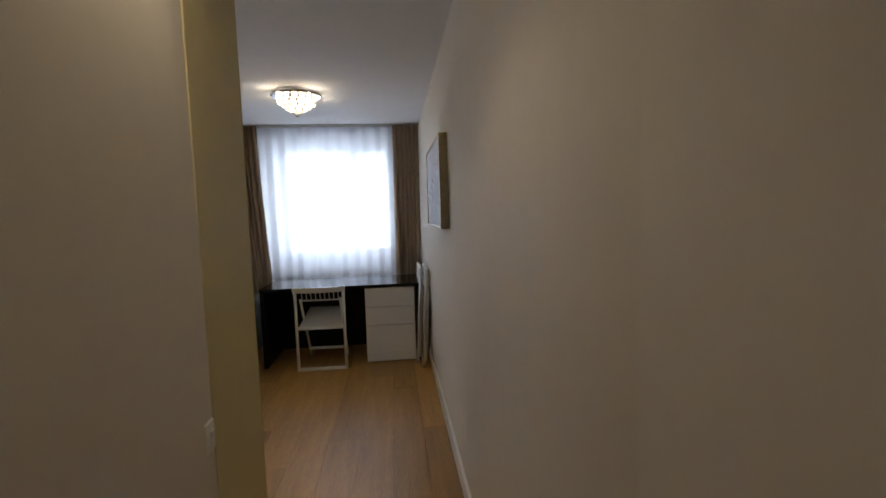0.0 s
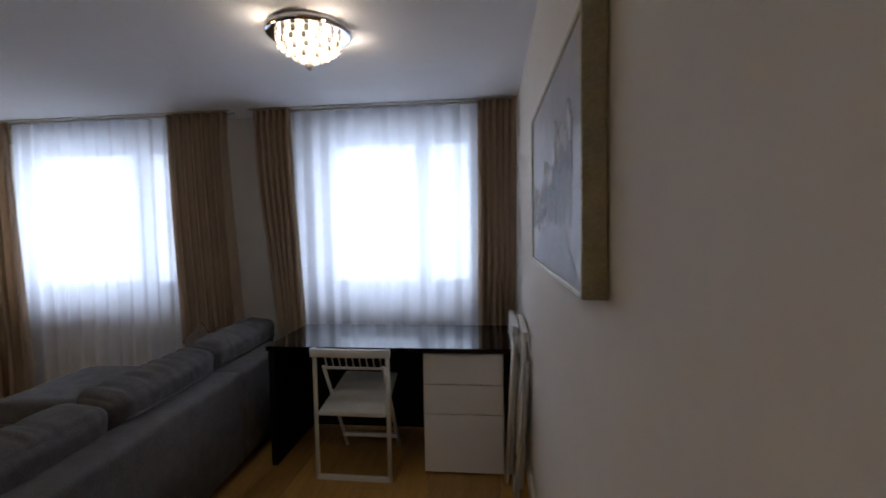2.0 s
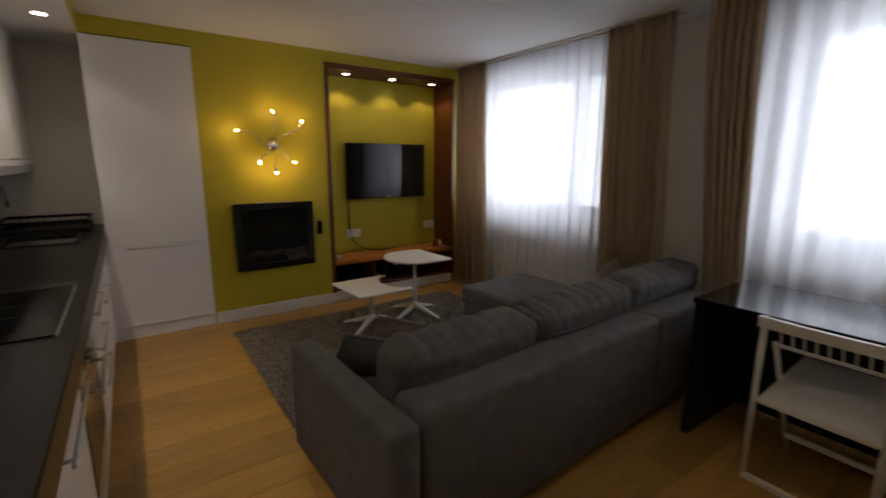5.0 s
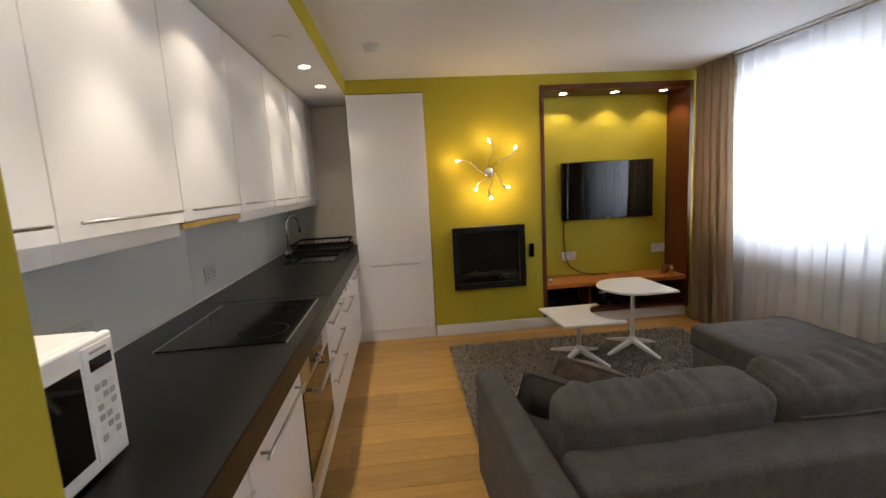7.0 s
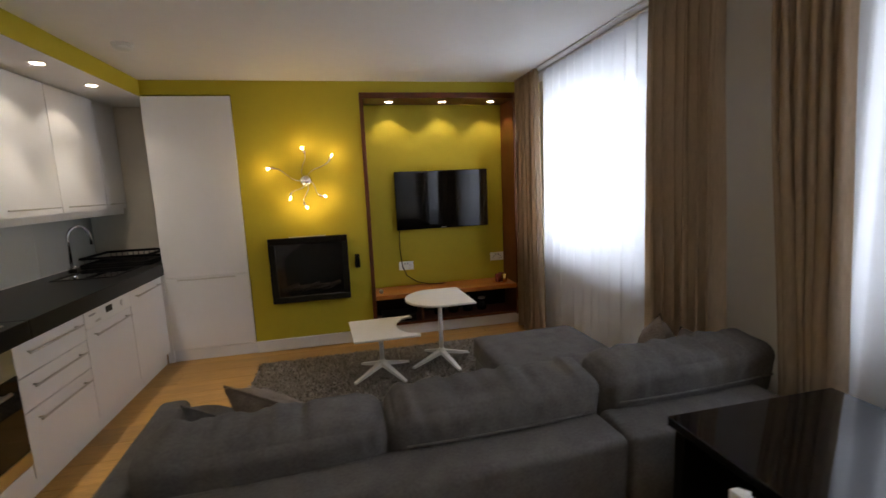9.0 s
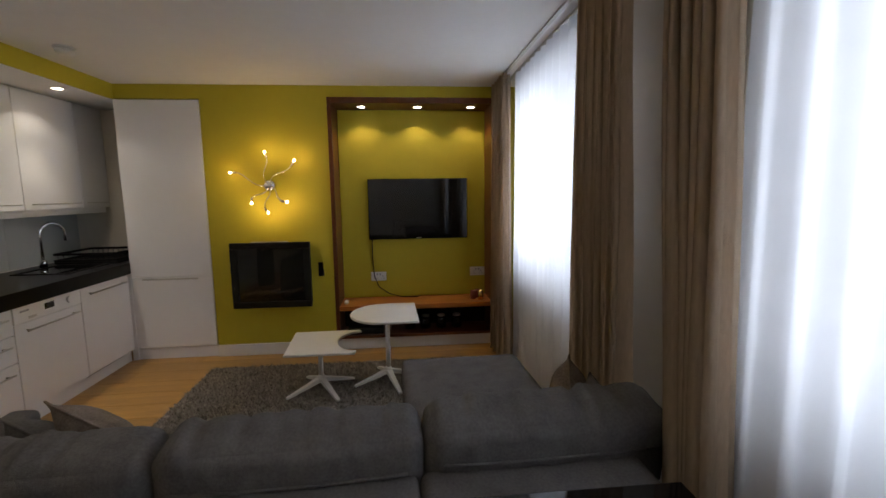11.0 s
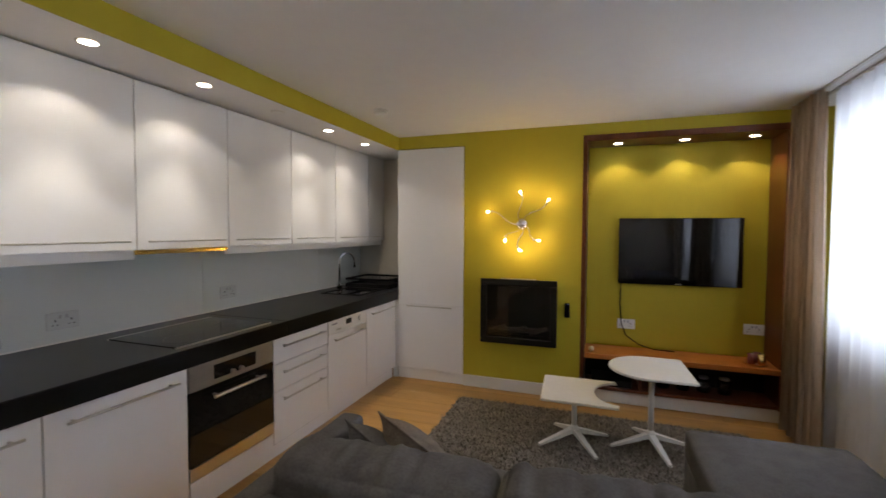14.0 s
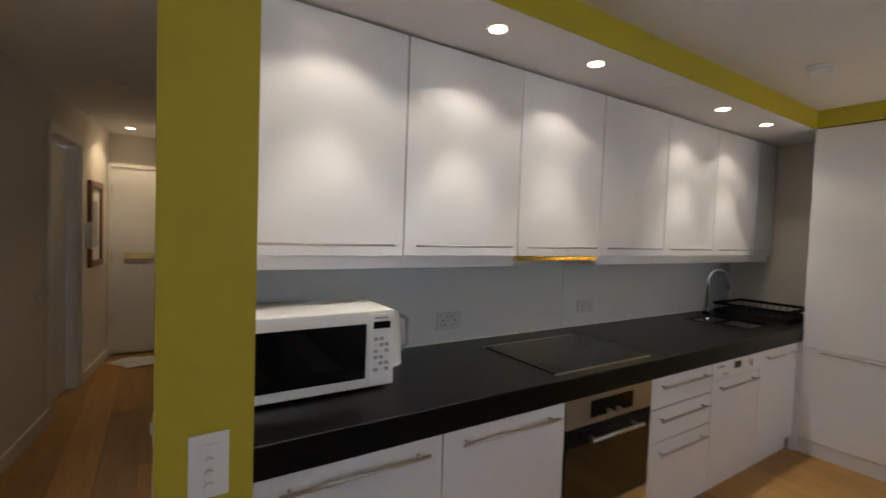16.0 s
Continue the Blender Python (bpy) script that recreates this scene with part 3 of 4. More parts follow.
YD, ZB0, ZB1 = 1.36, 0.105, 0.765     # base doors
YU, ZU0, ZU1 = 1.005, 1.33, 2.195     # wall doors
BX = [-0.592, -1.19, -1.785, -2.38, -2.955, -3.525, -4.095]
G = 0.0035


def base_unit(x1, x0, kind):
    u = thing("base_cabinet", ((x0 + x1) / 2, 1.05, 0), {"door": "white gloss base cabinet with one door and a long bar handle",
              "drawers": "white gloss base cabinet with three drawers", "sink": "white gloss sink base cabinet with one door"}[kind], "cabinet", "kitchen base units")
    part("body", box(x0, x1, YK + 0.02, YD - 0.021, 0.09, ZB1), CARCASS, u)
    fronts = [(ZB0, ZB1)] if kind != "drawers" else [(ZB0, 0.43), (0.434, 0.60), (0.604, ZB1)]
    for z0, z1 in fronts:
        f = part("drawer_front" if kind == "drawers" else "door", box(x0 + G, x1 - G, YD - 0.02, YD, z0, z1 - 0.002, 0.0015), LACQUER, u)
        bar_handle(f, "x", ((x0 + x1) / 2, YD, z1 - 0.055), (x1 - x0) * 0.78)
    return u


for k, kind in ((0, "door"), (1, "door"), (3, "drawers"), (5, "sink")):
    base_unit(BX[k], BX[k + 1], kind)
part_ef = thing("end_filler", (-4.11, 1.36, 0), "white filler panel beside the tall cabinet", "filler")
part("panel", box(-4.14, -4.0975, 1.335, 1.380, 0.0, ZB1 - 0.001, 0.001), LACQUER, part_ef)
part_pl = thing("plinth", (-2.3, YD - 0.04, 0), "white kitchen plinth along the floor", "plinth")
part("board", box(BX[6], BX[0], YD - 0.055, YD - 0.035, 0.0, 0.10, 0.002), LACQUER, part_pl)

# oven
x1, x0 = BX[2], BX[3]
o = thing("oven", ((x0 + x1) / 2, 1.1, 0.13), "built-in black glass and steel oven", "oven")
part("body", box(x0 + 0.01, x1 - 0.01, YK + 0.05, YD - 0.021, 0.12, ZB1), BLACKMATT, o)
part("door", box(x0 + G, x1 - G, YD - 0.02, YD + 0.004, 0.255, 0.63, 0.002), BLACKGLASS, o, "black glass oven door")
part("lower_trim", box(x0 + G, x1 - G, YD - 0.02, YD + 0.004, 0.185, 0.252, 0.002), STEEL, o)
cp = part("control_panel", box(x0 + G, x1 - G, YD - 0.02, YD + 0.004, 0.633, ZB1 - 0.003, 0.002), STEEL, o)
part("display", box(x0 + 0.15, x1 - 0.15, YD + 0.004, YD + 0.006, 0.66, 0.735, 0.001), BLACKGLASS, cp)
for dx in (-0.03, 0.03):
    part("knob", tube([((x0 + x1) / 2 + dx, YD + 0.004, 0.672), ((x0 + x1) / 2 + dx, YD + 0.026, 0.672)], 0.012, 14), STEEL, cp)
bar_handle(o, "x", ((x0 + x1) / 2, YD + 0.004, 0.585), 0.36, 0.04, 0.009)
part("filler", box(x0 + G, x1 - G, YD - 0.02, YD, 0.105, 0.18, 0.001), LACQUER, o, "white filler strip")

# dishwasher
x1, x0 = BX[4], BX[5]
o = thing("dishwasher", ((x0 + x1) / 2, 1.1, 0.1), "built-in dishwasher with white door and control panel", "dishwasher")
part("body", box(x0 + 0.01, x1 - 0.01, YK + 0.05, YD - 0.021, 0.1, ZB1), CARCASS, o)
f = part("door", box(x0 + G, x1 - G, YD - 0.02, YD, ZB0, 0.655, 0.0015), LACQUER, o)
bar_handle(f, "x", ((x0 + x1) / 2, YD, 0.61), 0.45)
cp = part("control_panel", box(x0 + G, x1 - G, YD - 0.02, YD + 0.003, 0.658, ZB1 - 0.003, 0.002), PLASTIC, o)
part("display", box(x0 + 0.25, x0 + 0.33, YD + 0.003, YD + 0.005, 0.70, 0.74, 0.001), BLACKGLASS, cp)
part("dial", tube([(x0 + 0.12, YD + 0.003, 0.715), (x0 + 0.12, YD + 0.018, 0.715)], 0.022, 18), PLASTIC, cp)
part("logo_bar", box(x1 - 0.12, x1 - 0.05, YD + 0.003, YD + 0.004, 0.725, 0.737), GREYPRINT, cp)
part("push_button", box(x0 + 0.4, x0 + 0.46, YD + 0.003, YD + 0.006, 0.675, 0.69, 0.001), STEEL, cp)

# worktop and splashback
w = thing("worktop", (-2.5, 1.03, ZB1), "long black stone kitchen worktop", "worktop")
part("slab", box(-2.481, PX0 - 0.003, YK + 0.006, 1.385, ZB1 + 0.002, 0.862, 0.004), COUNTER, w)
part("slab", box(-4.105, -2.482, YK + 0.006, 1.385, ZB1 + 0.002, 0.862, 0.004), COUNTER, w)
part("corner_slab", box(XE + 0.004, -4.107, YK + 0.006, 1.37, ZB1 + 0.002, 0.862, 0.003), COUNTER, w)
CT = 0.862
sp = thing("splashback", (-2.5, YK, 1.1), "pale grey-green glass splashback", "splashback")
for a, b in ((PX0 - 0.003, -2.48), (-2.483, -3.80), (-3.803, XE + 0.004)):
    part("glass_panel", box(b, a, YK + 0.0005, YK + 0.006, CT + 0.004, 1.34, 0.001), SPLASH, sp)
part("sealant", box(XE + 0.01, PX0 - 0.01, YK + 0.006, YK + 0.012, CT, CT + 0.006), TRIM, sp)

# wall units
UX = [-0.592, -1.203, -1.806, -2.40, -3.01, -3.605, -4.20, -4.52]
for k in range(7):
    x1, x0 = UX[k], UX[k + 1]
    u = thing("wall_cabinet", ((x0 + x1) / 2, YK, ZU0), "white gloss wall cabinet with a slim bar handle" if k < 6 else "narrow white gloss wall cabinet in the corner", "cabinet", "kitchen wall units")
    part("body", box(x0 + 0.001, x1 - 0.001, YK + 0.008, YU - 0.021, ZU0 + 0.004, ZU1 + 0.006), CARCASS, u)
    f = part("door", box(x0 + G, x1 - G, YU - 0.02, YU, ZU0, ZU1, 0.0015), LACQUER, u)
    bar_handle(f, "x", ((x0 + x1) / 2, YU, ZU0 + 0.042), (x1 - x0) * 0.84, 0.022, 0.0045)
    if k != 2:
        part("pelmet", box(x0, x1, YU - 0.045, YU - 0.022, ZU0 - 0.05, ZU0 + 0.002, 0.001), LACQUER, u)
part_cf = thing("corner_filler", (-4.55, YU, ZU0), "white filler strip beside the wall units", "filler")
part("strip", box(XE + 0.002, UX[7] - 0.002, YU - 0.04, YU - 0.02, ZU0, SOF - 0.002), LACQUER, part_cf)
e = thing("extractor_hood", (-2.1, 0.85, ZU0 - 0.02), "slim steel extractor hood under the wall unit", "extractor hood")
part("body", box(-2.395, -1.805, YK + 0.01, YU - 0.03, ZU0 - 0.022, ZU0 + 0.003, 0.002), STEEL, e)
# the lip is steel; the brass colour paints in a warm reflection
part("front_lip", box(-2.395, -1.805, YU - 0.03, YU - 0.006, ZU0 - 0.026, ZU0 - 0.003, 0.002), BRASS, e, "steel lip with a warm reflection put into its colour")
for k in range(3):
    part("filter", box(-2.38 + 0.195 * k, -2.2 + 0.195 * k, YK + 0.05, YU - 0.06, ZU0 - 0.027, ZU0 - 0.022, 0.001), STEEL, e)

# hob
h = thing("hob", (-2.05, 1.1, CT), "black glass ceramic hob set in the worktop", "hob")
HX0, HX1, HY0, HY1 = -2.39, -1.75, 0.86, 1.33
part("glass_top", box(HX0, HX1, HY0, HY1, CT, CT + 0.006, 0.002), HOBGLASS, h)
for a, b in ((HY1, HY1 + 0.005), (HY0 - 0.005, HY0)):
    part("edge_trim", box(HX0 - 0.004, HX1 + 0.004, a, b, CT, CT + 0.007), STEEL, h)
for cx, cy, r in ((-1.91, 1.20, 0.10), (-2.23, 1.19, 0.08), (-1.93, 0.97, 0.075), (-2.22, 0.97, 0.09)):
    bm = bmesh.new()
    n = 40
    a = [bm.verts.new((cx + r * math.cos(2 * math.pi * k / n), cy + r * math.sin(2 * math.pi * k / n), CT + 0.0066)) for k in range(n)]
    b = [bm.verts.new((cx + (r - 0.003) * math.cos(2 * math.pi * k / n), cy + (r - 0.003) * math.sin(2 * math.pi * k / n), CT + 0.0066)) for k in range(n)]
    for k in range(n):
        bm.faces.new((a[k], a[(k + 1) % n], b[(k + 1) % n], b[k]))
    part("cooking_ring", bm, RINGPRINT, h)

# sink, tap, drainer
s = thing("sink", (-3.85, 1.05, CT), "black inset sink in the worktop", "sink")
bm = bmesh.new()
SX0, SX1, SY0, SY1 = -4.04, -3.58, 0.86, 1.26
box_into(bm, SX0, SX1, SY0, SY0 + 0.02, CT, CT + 0.008, 0.003), box_into(bm, SX0, SX1, SY1 - 0.02, SY1, CT, CT + 0.008, 0.003)
box_into(bm, SX0, SX0 + 0.02, SY0 + 0.02, SY1 - 0.02, CT, CT + 0.008, 0.003), box_into(bm, SX1 - 0.02, SX1, SY0 + 0.02, SY1 - 0.02, CT, CT + 0.008, 0.003)
part("rim", bm, BLACKMATT, s)
part("bowl", box(SX0 + 0.02, SX1 - 0.02, SY0 + 0.02, SY1 - 0.02, CT + 0.0005, CT + 0.003), BLACKGLASS, s)
t = thing("tap", (-3.96, 0.81, CT), "tall chrome swan-neck kitchen tap", "tap")
TX, TY = -3.96, 0.81
part("base", lathe(TX, TY, [(0.027, CT), (0.027, CT + 0.05), (0.02, CT + 0.06)]), CHROME, t)
pts = [(TX, TY, CT + 0.05), (TX, TY, CT + 0.26)] + [(TX - 0.075 * (1 - math.cos(a)), TY + 0.04 * (1 - math.cos(a)), CT + 0.26 + 0.09 * math.sin(a)) for a in (0.3, 0.6, 0.9, 1.2, 1.57, 1.9, 2.2, 2.5, 2.8, 3.14)] + [(TX - 0.15, TY + 0.08, CT + 0.20)]
part("spout", tube(pts, 0.0115, 12), CHROME, t)
part("lever", tube([(TX + 0.02, TY, CT + 0.04), (TX + 0.05, TY + 0.05, CT + 0.06)], 0.007, 8), CHROME, t)
r = thing("dish_rack", (-4.3, 1.0, CT), "black dish drainer tray on the worktop", "dish rack")
bm = bmesh.new()
RX0, RX1, RY0, RY1 = -4.53, -4.08, 0.80, 1.30
for z, m in ((CT + 0.03, 0.0), (CT + 0.085, 0.012)):
    box_into(bm, RX0, RX1, RY0, RY0 + 0.014, z - 0.01, z + 0.01, 0.003), box_into(bm, RX0, RX1, RY1 - 0.014, RY1, z - 0.01, z + 0.01, 0.003)
    box_into(bm, RX0, RX0 + 0.014, RY0, RY1, z - 0.01, z + 0.01, 0.003), box_into(bm, RX1 - 0.014, RX1, RY0, RY1, z - 0.01, z + 0.01, 0.003)
part("rim", bm, BLACKMATT, r)
part("tray", box(RX0, RX1, RY0, RY1, CT, CT + 0.02, 0.006), BLACKMATT, r)
for k in range(11):
    y = RY0 + 0.03 + k * 0.044
    part("wire", tube([(RX0 + 0.007, y, CT + 0.088), (RX0 + 0.02, y, CT + 0.024), (RX1 - 0.02, y, CT + 0.024), (RX1 - 0.007, y, CT + 0.088)], 0.003, 6), BLACKMATT, r)

# microwave and the white jug behind it
MX0, MX1, MY0, MY1, MZ0, MZ1 = -1.105, -0.602, 0.86, 1.145, CT + 0.012, CT + 0.285
m = thing("microwave", (-0.85, 1.05, CT), "white microwave oven with a dark glass door", "microwave")
part("body", box(MX0, MX1, MY0, MY1 - 0.02, MZ0, MZ1, 0.012, seg=3), PLASTIC, m)
bm = box(MX0, MX1, MY1 - 0.019, MY1, MZ0, MZ1, 0.006)
part("front", bm, PLASTIC, m)
part("door_glass", box(MX0 + 0.11, MX1 - 0.012, MY1, MY1 + 0.004, MZ0 + 0.035, MZ1 - 0.045, 0.002), BLACKGLASS, m, "dark door glass")
cp = part("control_panel", box(MX0 + 0.008, MX0 + 0.10, MY1, MY1 + 0.003, MZ0 + 0.02, MZ1 - 0.012, 0.002), PLASTIC, m)
part("display", box(MX0 + 0.02, MX0 + 0.085, MY1 + 0.003, MY1 + 0.005, MZ1 - 0.065, MZ1 - 0.04), BLACKGLASS, cp)
for i in range(6):
    for j in range(3):
        bx, bz = MX0 + 0.024 + j * 0.021, MZ1 - 0.095 - i * 0.022
        part("button", box(bx, bx + 0.016, MY1 + 0.003, MY1 + 0.005, bz - 0.013, bz, 0.0008), GREYPRINT if (i + j) % 3 else TRIM, cp)
part("logo_bar", box(MX0 + 0.03, MX0 + 0.08, MY1 + 0.003, MY1 + 0.004, MZ1 - 0.03, MZ1 - 0.024), GREYPRINT, cp)
for a in (MX0 + 0.04, MX1 - 0.04):
    for b in (MY0 + 0.04, MY1 - 0.05):
        part("foot", lathe(a, b, [(0.012, CT), (0.014, MZ0 + 0.002)], 10), BLACKMATT, m)
j = thing("kettle", (-1.195, 0.86, CT), "white plastic jug kettle behind the microwave", "kettle")
part("body", lathe(-1.195, 0.86, [(0.075, CT + 0.01), (0.078, CT + 0.03), (0.066, CT + 0.2), (0.06, CT + 0.22), (0.03, CT + 0.232)], 24), PLASTIC, j)
part("base", lathe(-1.195, 0.86, [(0.08, CT), (0.08, CT + 0.012)], 24), PLASTIC, j)
part("handle", tube([(-1.245, 0.88, CT + 0.21), (-1.285, 0.90, CT + 0.19), (-1.29, 0.90, CT + 0.08), (-1.255, 0.885, CT + 0.05)], 0.01, 8), GREYPRINT, j)


def socket(at, facing, label, face=PLASTIC):
    """A double wall socket; facing 'y' or 'x'."""
    x, y, z = at
    s = thing("wall_socket", at, label, "socket")
    w, h = 0.073, 0.043
    if facing == "y":
        part("plate", box(x - w, x + w, y, y + 0.009, z - h, z + h, 0.003), face, s)
        q = lambda a, b, c, d, mat, nm: part(nm, box(x + a, x + b, y + 0.009, y + 0.0105, z + c, z + d), mat, s)
    else:
        part("plate", box(x, x + 0.009, y - w, y + w, z - h, z + h, 0.003), PLASTIC, s)
        q = lambda a, b, c, d, mat, nm: part(nm, box(x + 0.009, x + 0.0105, y + a, y + b, z + c, z + d), mat, s)
    for o in (-0.036, 0.036):
        q(o - 0.003, o + 0.003, -0.002, 0.008, BLACKMATT, "pin_hole")
        q(o - 0.014, o - 0.008, -0.022, -0.017, BLACKMATT, "pin_hole")
        q(o + 0.008, o + 0.014, -0.022, -0.017, BLACKMATT, "pin_hole")
        q(o * 0.4 - 0.006, o * 0.4 + 0.006, 0.012, 0.03, GREYPRINT, "rocker")
    return s


socket((-1.643, YK + 0.006, 0.975), "y", "pale grey double wall socket on the splashback", SOCKETGREY)
socket((-2.695, YK + 0.006, 0.985), "y", "pale grey double wall socket on the splashback", SOCKETGREY)
socket((-4.43, 3.46, 0.62), "x", "white double wall socket below the television")
socket((-4.455, 4.43, 0.64), "x", "white double wall socket in the niche corner")

# pedal bin
b = thing("pedal_bin", (-0.78, 1.53, 0), "black dome-topped pedal bin with a grey rim", "bin")
part("body", lathe(-0.78, 1.53, [(0.115, 0.0), (0.12, 0.02), (0.125, 0.56), (0.122, 0.57)], 28), BLACKMATT, b)
part("rim", lathe(-0.78, 1.53, [(0.126, 0.57), (0.128, 0.58), (0.126, 0.592)], 28), STEEL, b, "brushed grey rim")
part("lid", lathe(-0.78, 1.53, [(0.124, 0.592), (0.115, 0.625), (0.085, 0.652), (0.04, 0.665), (0.005, 0.667)], 28), BLACKMATT, b)
part("pedal", box(-0.81, -0.75, 1.64, 1.69, 0.01, 0.025, 0.004), STEEL, b)

# tall unit
u = thing("tall_cabinet", (-4.35, 1.71, 0), "tall white gloss fridge cabinet with a horizontal bar handle", "cabinet")
part("body", box(XE + 0.002, -4.123, 1.383, 2.044, 0.0, 2.21), CARCASS, u)
f = part("door", box(-4.121, -4.10, 1.382, 2.044, 0.733, 2.205, 0.0015), LACQUER, u)
f2 = part("door", box(-4.121, -4.10, 1.382, 2.044, 0.105, 0.730, 0.0015), LACQUER, u)
bar_handle(f2, "y", (-4.10, 1.715, 0.715), 0.45, 0.03, 0.006, (1, 0, 0))
part("plinth", box(-4.14, -4.115, 1.383, 2.046, 0.0, 0.098, 0.002), LACQUER, u)

# ---- television niche ----
n = thing("niche_surround", (XT, 3.8, 0), "dark red wood surround framing the television niche", "surround")
part("jamb", box(-4.455, XT + 0.012, NY0, NY0 + 0.035, 0.10, NZ1, 0.002), DARKWOOD, n)
part("jamb", box(-4.455, XT + 0.012, 4.505, 4.54, 0.10, NZ1, 0.002), DARKWOOD, n)
part("head", box(-4.455, XT + 0.012, NY0 + 0.035, 4.505, NZ1 - 0.05, NZ1, 0.002), DARKWOOD, n)
sh = thing("television_shelf", (-4.3, 3.8, 0.4), "orange-brown wooden shelf under the television", "shelf")
part("board", box(-4.43, -4.085, NY0 + 0.036, 4.504, 0.375, 0.415, 0.003), WARMWOOD, sh)
part("lower_board", box(-4.45, -4.12, NY0 + 0.036, 4.504, 0.105, 0.13, 0.003), DARKWOOD, sh)
part("back_panel", box(-4.452, -4.432, NY0 + 0.036, 4.504, 0.13, 0.373), BLACKMATT, sh)
part("divider", box(-4.43, -4.14, 3.55, 3.57, 0.13, 0.373), DARKWOOD, sh)
bx = thing("media_player", (-4.3, 3.33, 0.13), "slim black media player in the niche", "media player")
part("body", box(-4.40, -4.15, 3.18, 3.50, 0.131, 0.19, 0.004), BLACKMATT, bx)
part("front_strip", box(-4.15, -4.147, 3.2, 3.3, 0.155, 0.165), GREYPRINT, bx)
for k, y in enumerate((3.75, 3.9, 4.05, 4.2)):
    b = thing("glass_jar", (-4.3, y, 0.13), "small dark glass jar in the open shelf", "jar", "jars on the shelf")
    part("body", lathe(-4.3, y, [(0.045, 0.131), (0.05, 0.15), (0.05, 0.22), (0.035, 0.24)], 16), BLACKGLASS, b)
    part("lid", lathe(-4.3, y, [(0.037, 0.241), (0.037, 0.255)], 16), STEEL, b)

tv = thing("television", (-4.4, 3.85, 1.27), "flat black wall-mounted television, switched off", "television")
part("screen", box(-4.373, -4.370, 3.40, 4.305, 1.005, 1.535), BLACKGLASS, tv, "dark reflective screen")
part("bezel", box(-4.42, -4.374, 3.383, 4.322, 0.983, 1.553, 0.006), BLACKGLOSS, tv)
part("bracket", box(-4.43, -4.42, 3.7, 4.0, 1.1, 1.45), BLACKMATT, tv)
part("logo_bar", box(-4.372, -4.3715, 3.83, 3.88, 0.99, 0.998), STEEL, tv)
c = thing("cable", (-4.42, 3.42, 0.9), "thin black cable hanging from the television", "cable")
part("lead", tube([(-4.41, 3.41, 0.99), (-4.42, 3.405, 0.8), (-4.42, 3.42, 0.62), (-4.41, 3.46, 0.52), (-4.40, 3.56, 0.45), (-4.38, 3.68, 0.422), (-4.36, 3.84, 0.421)], 0.0045, 6), BLACKMATT, c)
q = thing("sensor", (-4.16, 3.17, 0.415), "small round white sensor on the shelf", "sensor")
bm = bmesh.new()
bmesh.ops.create_uvsphere(bm, u_segments=14, v_segments=10, radius=0.022)
bmesh.ops.translate(bm, verts=bm.verts, vec=(-4.17, 3.175, 0.437))
part("ball", bm, PLASTIC, q, smooth=True)
tr = thing("tray", (-4.22, 4.38, 0.415), "round wooden tray on the shelf", "tray")
part("dish", lathe(-4.22, 4.38, [(0.07, 0.4155), (0.085, 0.425), (0.083, 0.43), (0.065, 0.421)], 24), WARMWOOD, tr)
for dx, dy, mat in ((0.02, -0.03, REDMUG), (-0.03, 0.02, REDMUG), (0.03, 0.035, BRASS)):
    g = thing("mug", (-4.22 + dx, 4.38 + dy, 0.425), "small dark red glazed mug on the tray" if mat is REDMUG else "small brass cup on the tray", "mug", "mugs on the tray")
    part("body", lathe(-4.22 + dx, 4.38 + dy, [(0.024, 0.4225), (0.028, 0.43), (0.028, 0.50), (0.025, 0.50), (0.024, 0.44)], 18), mat, g)
    part("handle", tube([(-4.195 + dx, 4.38 + dy, 0.49), (-4.175 + dx, 4.38 + dy, 0.48), (-4.175 + dx, 4.38 + dy, 0.455), (-4.195 + dx, 4.38 + dy, 0.445)], 0.005, 8), mat, g)

# wall-hung fire
f = thing("electric_fire", (XT, 2.565, 0.445), "black wall-hung electric fire with glass front", "fireplace")
FY0, FY1, FZ0, FZ1, FX = 2.232, 2.897, 0.445, 1.016, -4.017
bm = bmesh.new()
w = 0.055
box_into(bm, FX - 0.03, FX, FY0, FY1, FZ1 - w, FZ1, 0.008), box_into(bm, FX - 0.03, FX, FY0, FY1, FZ0, FZ0 + w, 0.008)
box_into(bm, FX - 0.03, FX, FY0, FY0 + w, FZ0 + w, FZ1 - w, 0.004), box_into(bm, FX - 0.03, FX, FY1 - w, FY1, FZ0 + w, FZ1 - w, 0.004)
part("frame", bm, BLACKMATT, f)
bm = bmesh.new()
box_into(bm, XT, XT + 0.006, FY0 + 0.01, FY1 - 0.01, FZ0 + 0.01, FZ1 - 0.01)
for a in ((FY0 + 0.01, FY0 + 0.03, FZ0 + 0.01, FZ1 - 0.01), (FY1 - 0.03, FY1 - 0.01, FZ0 + 0.01, FZ1 - 0.01), (FY0 + 0.03, FY1 - 0.03, FZ0 + 0.01, FZ0 + 0.03), (FY0 + 0.03, FY1 - 0.03, FZ1 - 0.03, FZ1 - 0.01)):
    box_into(bm, XT + 0.006, FX - 0.03, *a)
part("casing", bm, BLACKMATT, f)
part("glass_front", box(FX - 0.022, FX - 0.018, FY0 + w, FY1 - w, FZ0 + w, FZ1 - w), GLASS, f, "clear glass front")
for k in range(5):
    y = FY0 + 0.14 + k * 0.09
    part("log", tube([(XT + 0.035, y - 0.07, FZ0 + 0.10 + 0.02 * (k % 2)), (XT + 0.04, y + 0.08, FZ0 + 0.13 + 0.02 * ((k + 1) % 2))], [0.022, 0.018], 9), LOG, f)
